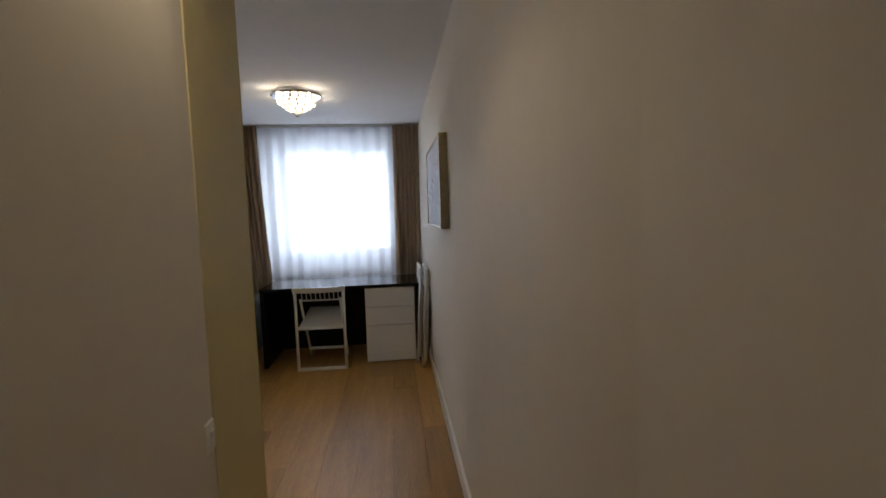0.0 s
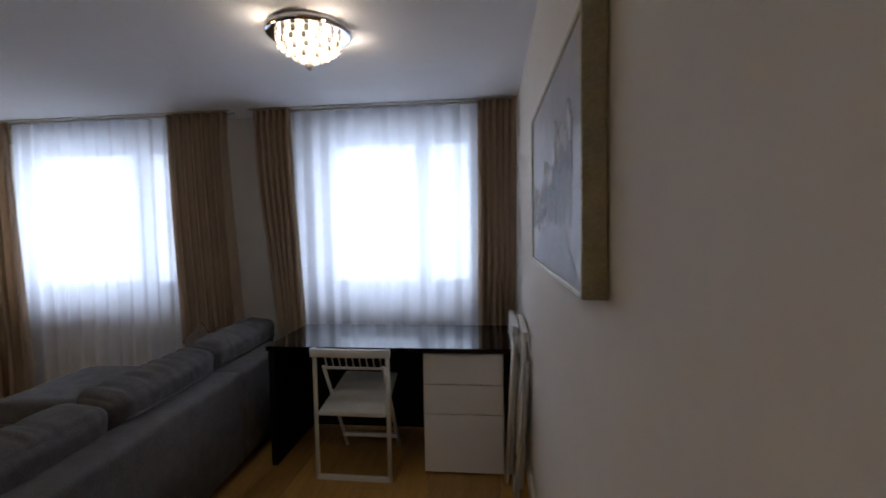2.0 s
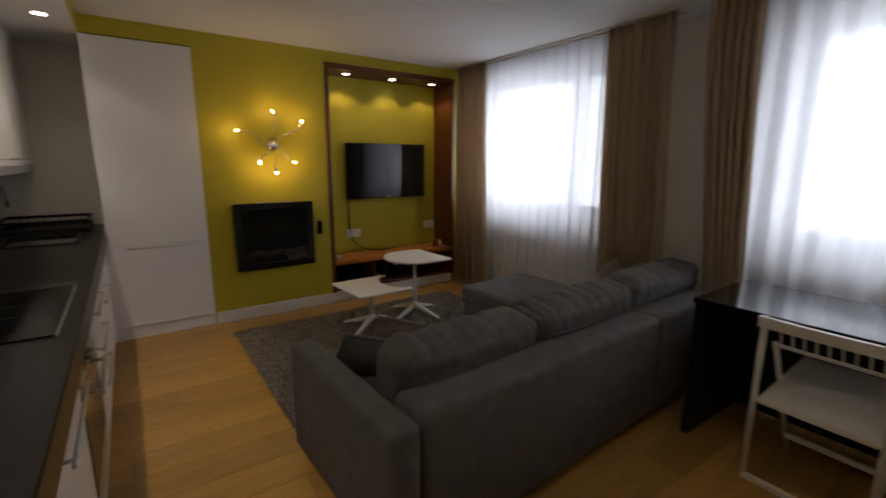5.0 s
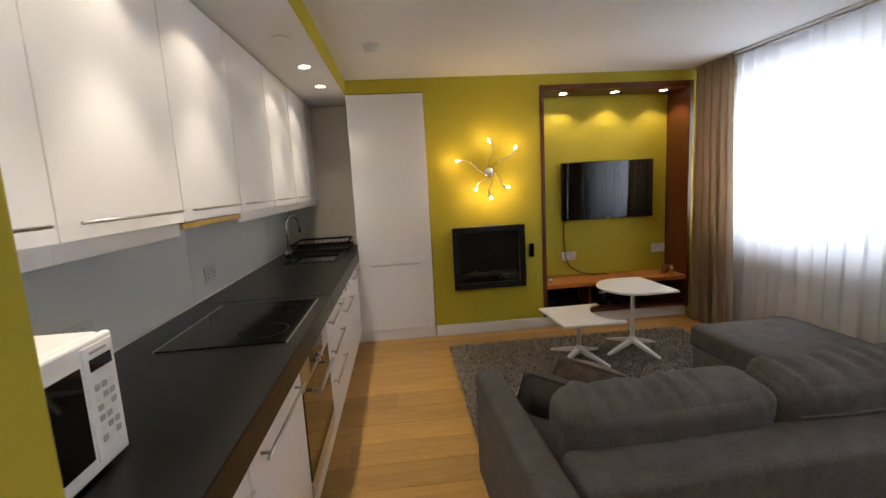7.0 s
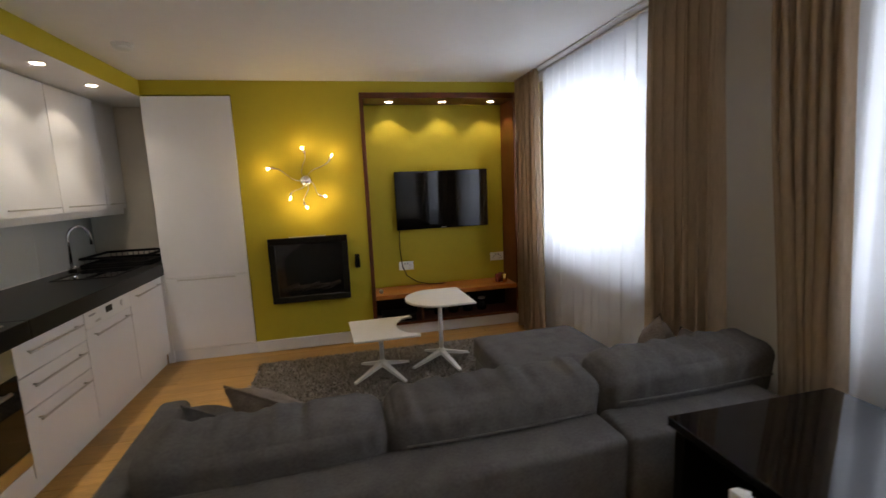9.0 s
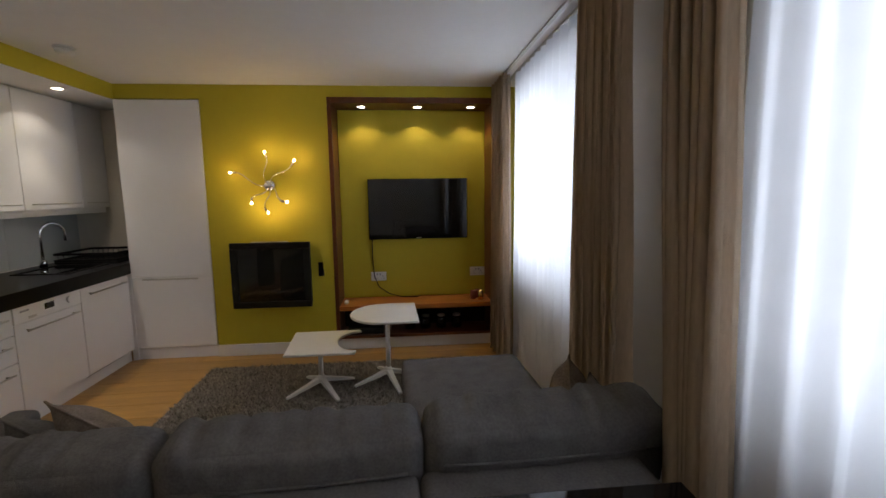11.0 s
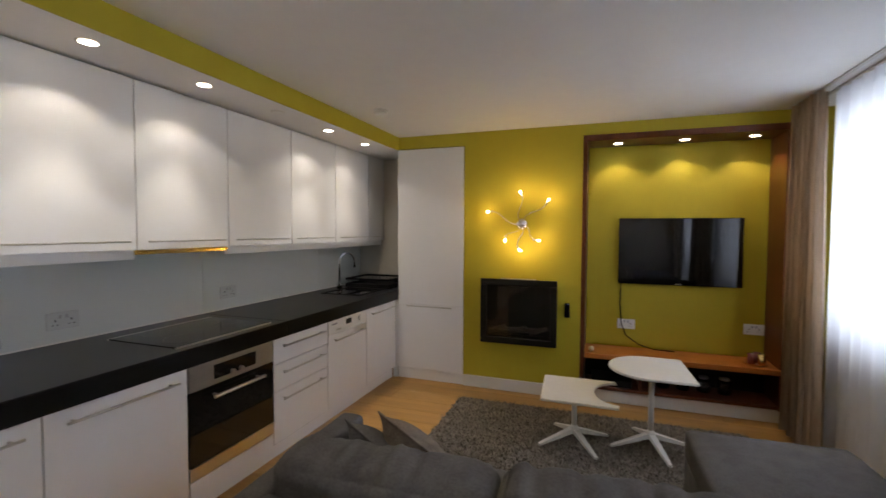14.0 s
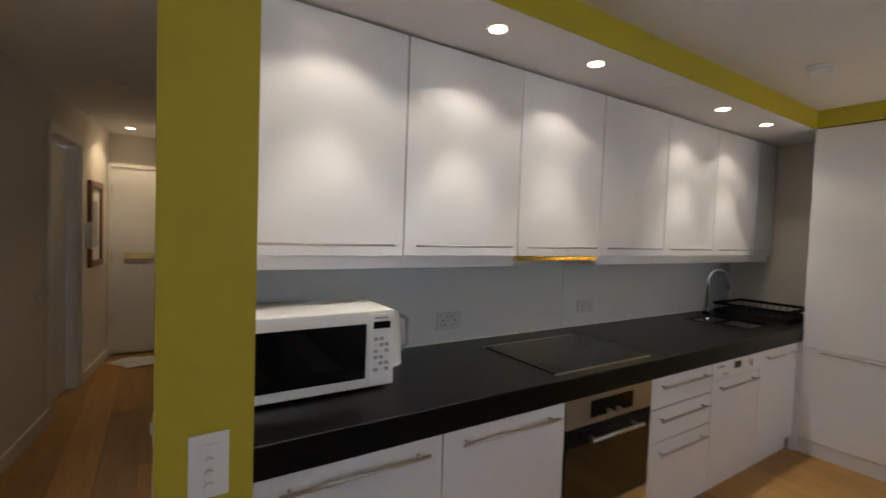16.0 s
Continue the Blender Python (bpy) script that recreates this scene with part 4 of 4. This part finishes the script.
part("top_vent", box(FX - 0.02, FX - 0.008, FY0 + 0.18, FY1 - 0.18, FZ1, FZ1 + 0.008, 0.002), STEEL, f)
rc = thing("remote_control", (XT, 2.975, 0.76), "black remote control in a wall holder", "remote control")
part("holder", box(XT, XT + 0.012, 2.95, 3.0, 0.70, 0.76, 0.004), BLACKMATT, rc)
part("remote", box(XT + 0.012, XT + 0.03, 2.953, 2.997, 0.70, 0.825, 0.006), BLACKGLOSS, rc)

# ---- sofa corner ----
s = thing("sofa", (-1.8, 3.2, 0), "grey woven corner sofa with a chaise", "sofa")
SB = -1.13
bevelled = dict(bevel=0.03, seg=4)
for a, b in ((2.238, 3.738), (3.742, 4.44)):
    bm = box(-1.33, SB, a, b, 0.05, 0.592, **bevelled)
    part("back_frame", bm, FABRIC, s, smooth=True)
part("arm", box(-2.03, SB - 0.004, 2.115, 2.235, 0.05, 0.565, **bevelled), FABRIC, s, smooth=True)
part("seat_base", box(-2.0, -1.332, 2.24, 3.74, 0.05, 0.27, 0.015, seg=2), FABRIC, s, smooth=True)
part("seat_cushion", soft_box(-2.03, -1.32, 2.24, 2.96, 0.26, 0.42, 0.05, 0.012, 0.005), FABRIC, s)
part("seat_cushion", soft_box(-2.03, -1.32, 2.962, 3.74, 0.26, 0.42, 0.05, 0.012, 0.005), FABRIC, s)
part("chaise_base", box(-2.72, -1.332, 3.745, 4.45, 0.05, 0.25, 0.015, seg=2), FABRIC, s, smooth=True)
part("chaise_cushion", soft_box(-2.75, -1.32, 3.742, 4.47, 0.24, 0.395, 0.03, 0.006, 0.003, 18), FABRIC, s)
LEAN_BACK = Matrix.Translation((-1.34, 0, 0.42)) @ Matrix.Rotation(radians(9), 4, "Y") @ Matrix.Translation((1.34, 0, -0.42))
for y0, y1, z1 in ((2.265, 2.982, 0.705), (2.99, 3.755, 0.722), (3.763, 4.56, 0.735)):
    part("back_cushion", soft_box(-1.55, -1.33, y0, y1, 0.40, z1, 0.055, 0.016, 0.006, 54, 5, LEAN_BACK, 0.010, folds=int(y0 * 10)), FABRIC, s)
    bm = bmesh.new()
    tube_into(bm, [LEAN_BACK @ Vector((-1.309 - 0.012 * (abs(2 * k / 10 - 1)) ** 2, y0 + 0.05 + (y1 - y0 - 0.10) * k / 10, z1 - 0.11)) for k in range(11)], 0.005, 6)
    part("seam", bm, FABRIC, s)
for x, y in ((-1.2, 2.18), (-1.2, 4.3), (-1.95, 2.18), (-2.6, 3.88), (-2.6, 4.34)):
    part("foot", lathe(x, y, [(0.02, 0.0), (0.025, 0.055)], 12), BLACKMATT, s)

s.matrix_basis = Matrix.Translation((SB, 2.07, 0)) @ Matrix.Rotation(radians(2.5), 4, "Z") @ Matrix.Translation((-SB, -2.07, 0)) @ Matrix.Translation((-1.8, 3.2, 0))


def scatter(name_label, centre, along, up, size, mat):
    """A plump square cushion: one edge runs along, the other up."""
    c = thing("cushion", centre, name_label, "cushion", "scatter cushions")
    bm = soft_box(-size / 2, size / 2, -0.07, 0.07, -size / 2, size / 2, 0.05, 0.0, 0.006, 18, 7)
    for v in bm.verts:
        u, w = v.co.x / (size / 2), v.co.z / (size / 2)
        v.co.y *= max(0.12, (1 - min(1, abs(u)) ** 3) * (1 - min(1, abs(w)) ** 3)) * 1.15
        v.co.x *= 1 + 0.05 * abs(u * w)
        v.co.z *= 1 + 0.05 * abs(u * w)
    a = Vector(along).normalized()
    n = Vector(up).cross(a).normalized()
    m = Matrix((a, n, a.cross(n))).transposed().to_4x4()
    bmesh.ops.transform(bm, matrix=Matrix.Translation(centre) @ m, verts=bm.verts)
    cover = part("cover", bm, mat, c)
    edge = [Matrix.Translation(centre) @ m @ Vector((sx * size * 0.51, 0, sz * size * 0.51)) for sx, sz in ((-1, -1), (1, -1), (1, 1), (-1, 1), (-1, -1))]
    part("piping", tube(edge, 0.004, 6), mat, cover)


scatter("small grey scatter cushion slumped on the sofa seat", (-1.82, 2.385, 0.485), (0.12, 0.32, -0.09), (0.5, -0.1, 0.75), 0.30, FABRIC)
scatter("beige patterned scatter cushion leaning on another", (-1.84, 2.55, 0.51), (0.12, 0.35, -0.11), (0.5, -0.1, 0.75), 0.34, TAUPE)
scatter("pale patterned scatter cushion on the chaise", (-1.93, 4.40, 0.545), (0.75, -0.2, 0.6), (-0.6, 0.15, 0.8), 0.26, TAUPE)
scatter("dark grey scatter cushion behind the chaise", (-1.68, 4.40, 0.52), (1.0, -0.1, 0.0), (0.0, 0.25, 1.0), 0.32, FABRIC)
th = thing("throw", (-1.62, 3.05, 0.42), "folded beige patterned throw on the sofa seat", "throw")
part("fold", soft_box(-1.80, -1.58, 3.0, 3.35, 0.415, 0.49, 0.035, 0.01, 0.012, 14, 9), TAUPE, th)

# rug
r = thing("rug", (-2.8, 3.2, 0), "shaggy grey-beige wool rug", "rug")
RGX0, RGX1, RGY0, RGY1 = -3.79, -1.75, 2.13, 4.22
part("backing", box(RGX0, RGX1, RGY0, RGY1, 0.001, 0.012, 0.003), RUG, r)
rs = np.random.RandomState(7)
N = 60000
px, py = rs.uniform(RGX0 - 0.005, RGX1, N), rs.uniform(RGY0 - 0.005, RGY1, N)
keep = ~((px > -2.05) & (py > 2.3))
px, py = px[keep], py[keep]
n = len(px)
an, ln, hh, wd = rs.uniform(0, 6.283, n), rs.uniform(0.004, 0.026, n), rs.uniform(0.016, 0.036, n), rs.uniform(0.002, 0.0045, n)
ca, sa = np.cos(an), np.sin(an)
tip = rs.uniform(0, 6.283, n)
V = np.empty((n, 3, 3))
V[:, 0] = np.stack([px - wd * ca, py - wd * sa, np.full(n, 0.009)], 1)
V[:, 1] = np.stack([px + wd * ca, py + wd * sa, np.full(n, 0.009)], 1)
V[:, 2] = np.stack([px + ln * np.cos(tip), py + ln * np.sin(tip), hh], 1)
me = bpy.data.meshes.new("shag")
me.from_pydata((V.reshape(-1, 3) - np.array(ORIGIN[r.name])).tolist(), [], np.arange(3 * n).reshape(-1, 3).tolist())
PILE = material("wool_tufts", (0.23, 0.205, 0.175), 0.95, var=0.6, scale=30, spec=0.1)
pn, pl = PILE.node_tree.nodes, PILE.node_tree.links
geo, rmp = pn.new("ShaderNodeNewGeometry"), pn.new("ShaderNodeValToRGB")
rmp.color_ramp.elements[0].color, rmp.color_ramp.elements[1].color = (0.07, 0.06, 0.05, 1), (0.42, 0.38, 0.33, 1)
pl.new(geo.outputs["Random Per Island"], rmp.inputs[0])
pl.new(rmp.outputs[0], pn["Principled BSDF"].inputs["Base Color"])
me.materials.append(PILE)
ob = new("shag", me)
ob.parent = r
tagged(ob, kind="stuff")


def star_table(label, cx, cy, outline, z, turn):
    t = thing("coffee_table", (cx, cy, 0), label, "coffee table", "pair of coffee tables")
    part("tabletop", slab(outline, z - 0.016, z, 0.004), PAPERWHITE, t)
    part("post", tube([(cx, cy, 0.10), (cx, cy, z - 0.016)], 0.017, 16), PAPERWHITE, t)
    part("mount", lathe(cx, cy, [(0.02, z - 0.03), (0.06, z - 0.018)], 16), PAPERWHITE, t)
    part("hub", lathe(cx, cy, [(0.03, 0.075), (0.034, 0.10), (0.02, 0.13)], 16), PAPERWHITE, t)
    for k in range(4):
        a = turn + k * math.pi / 2
        d = Vector((math.cos(a), math.sin(a), 0))
        c = Vector((cx, cy, 0))
        bm = bmesh.new()
        n = Vector((-d.y, d.x, 0))
        ring = []
        for q, zc, w, h in ((0.02, 0.095, 0.02, 0.016), (0.14, 0.06, 0.016, 0.012), (0.26, 0.026, 0.012, 0.007)):
            p = c + d * q + Vector((0, 0, zc))
            ring.append([bm.verts.new(p + n * sx * w + Vector((0, 0, sz * h))) for sx, sz in ((-1, -1), (1, -1), (1, 1), (-1, 1))])
        for u, v in zip(ring, ring[1:]):
            for i in range(4):
                bm.faces.new((u[i], u[(i + 1) % 4], v[(i + 1) % 4], v[i]))
        bm.faces.new(ring[0][::-1]), bm.faces.new(ring[-1])
        bmesh.ops.recalc_face_normals(bm, faces=bm.faces)
        part("leg", bm, PAPERWHITE, t)


R = 0.25
tall = [(-3.12, 3.80), (-3.645, 3.78)] + [(-3.378 + 0.2665 * math.cos(a) - 0.0, 3.545 - 0.245 * math.sin(a)) for a in [math.pi * (1 - k / 16) for k in range(17)]]
star_table("white D-shaped coffee table on a star foot", -3.37, 3.57, tall, 0.545, 0.35)
low = [(-3.05, 3.36), (-3.05, 2.89), (-3.55, 2.86), (-3.56, 3.35)] + [(-3.31 - 0.21 * math.cos(a), 3.365 - 0.15 * math.sin(a)) for a in [math.pi * k / 14 for k in range(15)]]
star_table("low white coffee table with a curved cut-out", -3.28, 3.09, low, 0.365, 0.6)

# ---- desk corner ----
d = thing("desk", (-0.4, 4.1, 0), "black high-gloss desk by the window", "desk")
part("desktop", box(-1.07, 0.37, 3.752, 4.345, 0.708, 0.736, 0.003), BLACKGLOSS, d)
part("side_panel", box(-1.07, -1.035, 3.78, 4.33, 0.0, 0.707, 0.002), BLACKMATT, d)
part("side_panel", box(0.335, 0.37, 3.78, 4.33, 0.0, 0.707, 0.002), BLACKMATT, d)
part("modesty_panel", box(-1.035, 0.335, 4.30, 4.32, 0.02, 0.707, 0.002), BLACKMATT, d)
p = thing("drawer_pedestal", (0.09, 4.0, 0), "white three-drawer pedestal under the desk", "drawer unit")
part("body", box(-0.133, 0.317, 3.785, 4.28, 0.012, 0.70), CARCASS, p)
for z0, z1 in ((0.012, 0.35), (0.354, 0.522), (0.526, 0.70)):
    part("drawer_front", box(-0.135, 0.319, 3.765, 3.784, z0, z1, 0.002), LACQUER, p)
for a in (-0.09, 0.27):
    for b in (3.82, 4.25):
        part("foot", lathe(a, b, [(0.015, 0.0), (0.018, 0.012)], 10), BLACKMATT, p)


def folding_chair(label, group):
    """Built round the origin: front legs at y=0, seat towards +y, 0.75 high, back at y=0."""
    c = thing("folding_chair", (0, 0, 0), label, "chair", group)
    w = 0.21
    for sx in (-1, 1):
        part("front_leg", tube([(sx * w, 0.0, 0.0), (sx * w, 0.0, 0.755)], 0.0135, 4), PAPERWHITE, c)
        part("rear_leg", tube([(sx * (w - 0.035), 0.40, 0.0), (sx * (w - 0.035), 0.04, 0.64)], 0.012, 4), PAPERWHITE, c)
    part("floor_bar", box(-w, w, -0.012, 0.012, 0.0, 0.026, 0.003), PAPERWHITE, c)
    part("rear_bar", box(-w + 0.035, w - 0.035, 0.33, 0.352, 0.09, 0.115, 0.003), PAPERWHITE, c)
    bm = bmesh.new()
    nseg = 10
    prev = None
    for k in range(nseg + 1):
        u = -1 + 2 * k / nseg
        x, z = u * (w + 0.018), 0.755 - 0.012 * (1 - u * u)
        y = -0.012 + 0.03 * (1 - u * u)
        ring = [bm.verts.new((x, y + a, z + b)) for a, b in ((-0.011, -0.045), (0.011, -0.045), (0.011, 0.0), (-0.011, 0.0))]
        if prev:
            for i in range(4):
                bm.faces.new((prev[i], prev[(i + 1) % 4], ring[(i + 1) % 4], ring[i]))
        else:
            bm.faces.new(ring[::-1])
        prev = ring
    bm.faces.new(prev)
    bmesh.ops.recalc_face_normals(bm, faces=bm.faces)
    part("top_rail", bm, PAPERWHITE, c)
    part("lower_rail", box(-w + 0.02, w - 0.02, 0.05, 0.064, 0.618, 0.632, 0.003), PAPERWHITE, c)
    for k in range(9):
        x = -0.16 + 0.04 * k
        part("spindle", tube([(x, 0.056, 0.625), (x, 0.02, 0.712)], 0.004, 6), PAPERWHITE, c)
    bm = slab([(-0.196, -0.015), (0.196, -0.015), (0.178, 0.37), (-0.160, 0.37)], 0.0, 0.022, 0.006)
    for v in bm.verts:
        v.co.z += 0.372 + 0.30 * max(0.0, v.co.y)
    part("seat", bm, PAPERWHITE, c)
    return c


ch = folding_chair("white folding wooden chair standing at the desk", "folding chairs")
ch.matrix_basis = pose(-0.527, 3.665, 0, 0, 0, -1)


def folded_chair():
    """The same chair folded flat, built round the origin in the plane x=0."""
    c = thing("folded_chair", (0, 0, 0), "white folding chair folded flat against the wall", "chair", "folded chairs by the wall")
    w = 0.21
    for sy in (-1, 1):
        part("front_leg", tube([(0, sy * w, 0.0), (0, sy * w, 0.88)], 0.0135, 4), PAPERWHITE, c)
        part("rear_leg", tube([(0.022, sy * (w - 0.035), 0.04), (0.022, sy * (w - 0.035), 0.72)], 0.012, 4), PAPERWHITE, c)
    part("top_rail", box(-0.014, 0.014, -w - 0.018, w + 0.018, 0.835, 0.885, 0.006), PAPERWHITE, c)
    part("lower_rail", box(-0.008, 0.008, -w + 0.02, w - 0.02, 0.70, 0.725, 0.003), PAPERWHITE, c)
    part("floor_bar", box(-0.012, 0.012, -w, w, 0.0, 0.026, 0.003), PAPERWHITE, c)
    part("seat", box(-0.008, 0.014, -0.165, 0.165, 0.28, 0.62, 0.005), PAPERWHITE, c)
    for k in range(7):
        y = -0.15 + 0.05 * k
        part("spindle", tube([(0, y, 0.72), (0, y, 0.84)], 0.006, 6), PAPERWHITE, c)
    return c


fc = folded_chair()
fc.matrix_basis = pose(0.375, 3.76, 0.003, 0, 3.4, 0)
copy_thing(fc, pose(0.330, 3.90, 0.003, 0, 3.4, 0))

# large painting on the wall
p = thing("painting", (XR, 2.52, 1.56), "large square grey-blue abstract painting in a silver frame", "painting")
AY0, AY1, AZ0, AZ1, AX = 2.098, 3.01, 1.292, 1.812, XR - 0.048
bm = bmesh.new()
w = 0.012
box_into(bm, AX, XR - 0.002, AY0, AY0 + w, AZ0, AZ1, 0.002), box_into(bm, AX, XR - 0.002, AY1 - w, AY1, AZ0, AZ1, 0.002)
box_into(bm, AX, XR - 0.002, AY0 + w, AY1 - w, AZ0, AZ0 + w, 0.002), box_into(bm, AX, XR - 0.002, AY0 + w, AY1 - w, AZ1 - w, AZ1, 0.002)
part("frame", bm, GILT, p, "silver-gilt frame")
part("canvas", box(AX + 0.006, AX + 0.02, AY0 + w, AY1 - w, AZ0 + w, AZ1 - w), CANVAS, p)
rng = random.Random(11)
TO_CANVAS = Matrix(((0, 0, -1, AX + 0.0055), (1, 0, 0, 0), (0, 1, 0, 0), (0, 0, 0, 1)))


def stroke(name, outline, thick, mat):
    """A flat patch of paint on the canvas, from an outline of (y, z)."""
    bm = slab(outline, 0, thick)
    bmesh.ops.transform(bm, matrix=TO_CANVAS, verts=bm.verts)
    part(name, bm, mat, p)


def oval(y, z, a, b, n=12):
    return [(y + a * math.cos(2 * math.pi * q / n), z + b * math.sin(2 * math.pi * q / n)) for q in range(n)]


stroke("hill", [(2.10 + 0.86 * k / 18, 1.302 + 0.135 * math.sin(math.pi * k / 18)) for k in range(19)], 0.0004, HILL)
for k in range(26):
    u = (k + 0.5) / 26
    y = AY1 - 0.05 - 0.74 * u + rng.uniform(-0.012, 0.012)
    z = 1.495 + 0.15 * u + rng.uniform(-0.045, 0.055)
    a, b = rng.uniform(0.010, 0.017) + 0.006 * u, rng.uniform(0.014, 0.022) + 0.010 * u
    foot = 1.40 + 0.05 * rng.random()
    w = a * rng.uniform(0.5, 1.1)
    stroke("drip", [(y - w, foot), (y + w * 0.6, foot + 0.02), (y + w, z - b), (y - w, z - b)], 0.0006, DABS[rng.choice((2, 5, 5, 5))])
    stroke("cap", oval(y + 0.003, z + b * 0.45, a * 1.05, b * 0.8), 0.0009, DABS[rng.choice((2, 3, 3, 4, 1))])
    stroke("brush_dab", oval(y, z, a * 0.85, b * 0.9), 0.0013, DABS[rng.choice((0, 0, 1))])
    if k % 2:
        stroke("brush_dab", oval(y + 0.02, z - 0.07, 0.006, 0.012), 0.0013, DABS[rng.choice((0, 1, 2))])


# ---- curtains ----
def drape(x0, x1, b0, b1, y, z0, z1, waves, depth, seed, nz=14, thin=False):
    """Pleated cloth: top from x0 to x1, foot from b0 to b1."""
    bm = bmesh.new()
    rg = random.Random(seed)
    nx = waves * 8
    ph = [rg.uniform(-0.9, 0.9) for _ in range(waves + 2)]
    amp = [rg.uniform(0.6, 1.15) for _ in range(waves + 2)]
    rows = []
    for j in range(nz + 1):
        v = j / nz
        e = v * v * (3 - 2 * v)
        row = []
        for i in range(nx + 1):
            u = i / nx
            w = u * waves
            k = int(w)
            f = w - k
            a = amp[k] * (1 - f) + amp[k + 1] * f
            p = ph[k] * (1 - f) + ph[k + 1] * f
            x = (x0 + (x1 - x0) * u) * (1 - e) + (b0 + (b1 - b0) * u) * e
            d = depth * a * (0.75 + 0.35 * v)
            yy = y + d * math.sin(2 * math.pi * w + p * v * 1.6) + 0.006 * noise.noise(Vector((x * 5, v * 4, seed)))
            xx = x + (0.3 if thin else 0.55) * d * math.sin(4 * math.pi * w + p)
            row.append(bm.verts.new((xx, yy, z1 + (z0 - z1) * v)))
        rows.append(row)
    for q, s2 in zip(rows, rows[1:]):
        for i in range(nx):
            bm.faces.new((q[i], q[i + 1], s2[i + 1], s2[i])).smooth = True
    if not thin:
        bmesh.ops.solidify(bm, geom=bm.faces[:], thickness=0.003)
    return bm


YC = 4.515
ZC = 2.318
for k, (x0, x1, b0, b1, wv) in enumerate(((-4.04, -3.58, -4.04, -3.50, 5), (-2.20, -1.73, -2.12, -1.66, 6), (-1.52, -1.22, -1.33, -1.14, 6), (0.175, 0.445, 0.16, 0.41, 6))):
    c = thing("curtain", ((x0 + x1) / 2, YC, 0.02), "floor-length taupe eyelet curtain, drawn open", "curtain", "taupe curtains")
    part("cloth", drape(x0, x1, b0, b1, YC, 0.02, ZC, wv, 0.052, 20 + k, nz=20), CURTAIN, c)
    for q in range(wv):
        x = x0 + (x1 - x0) * (q + 0.5) / wv
        bm = tube([(x, YC - 0.004, ZC - 0.004), (x, YC - 0.004, ZC + 0.004)], 0.004, 6)
        part("hook", bm, STEEL, c)
for k, (x0, x1, wv) in enumerate(((-3.64, -2.12, 13), (-1.26, 0.22, 11))):
    c = thing("sheer_curtain", ((x0 + x1) / 2, YC + 0.08, 0.03), "white translucent voile curtain across the window", "sheer curtain", "voile curtains")
    part("cloth", drape(x0, x1, x0, x1, YC + 0.08, 0.03, ZC - 0.005, wv, 0.024, 40 + k, thin=True), SHEER, c)
    part("heading", drape(x0, x1, x0, x1, YC + 0.084, ZC - 0.075, ZC - 0.004, wv, 0.024, 40 + k, nz=2, thin=True), SHEER, c, "doubled heading tape")
for x0, x1 in ((-4.06, -1.70), (-1.54, 0.455)):
    c = thing("curtain_track", ((x0 + x1) / 2, YC, CZ), "slim curtain track fixed to the ceiling", "curtain track", "curtain tracks")
    part("rail", box(x0, x1, YC - 0.012, YC + 0.012, ZC + 0.002, CZ, 0.002), STEEL, c)
    part("rail", box(x0, x1, YC + 0.07, YC + 0.092, ZC + 0.0, CZ, 0.002), STEEL, c)

# ---- floor planks ----
rng = random.Random(5)
PW = 0.195
cache = {}
x = -4.58
while x < 0.66:
    y = -3.3 - rng.uniform(0.0, 1.4)
    while y < YW + 0.05:
        L = rng.choice((1.6, 1.9, 2.2))
        a, b = max(y, -3.2 if x > -0.6 else 0.66), min(y + L, YW + 0.05)
        if b - a > 0.05:
            key = round(b - a, 3)
            if key not in cache:
                bm = box(-PW / 2 + 0.0006, PW / 2 - 0.0006, -(b - a) / 2 + 0.0006, (b - a) / 2 - 0.0006, -0.018, 0.0, 0.0012, seg=1)
                me = bpy.data.meshes.new("plank")
                bm.to_mesh(me), bm.free()
                me.materials.append(OAK)
                cache[key] = me
            ob = new("plank", cache[key])
            ob.parent = floor
            ob.location = (x + PW / 2, (a + b) / 2, 0)
        y += L
    x += PW
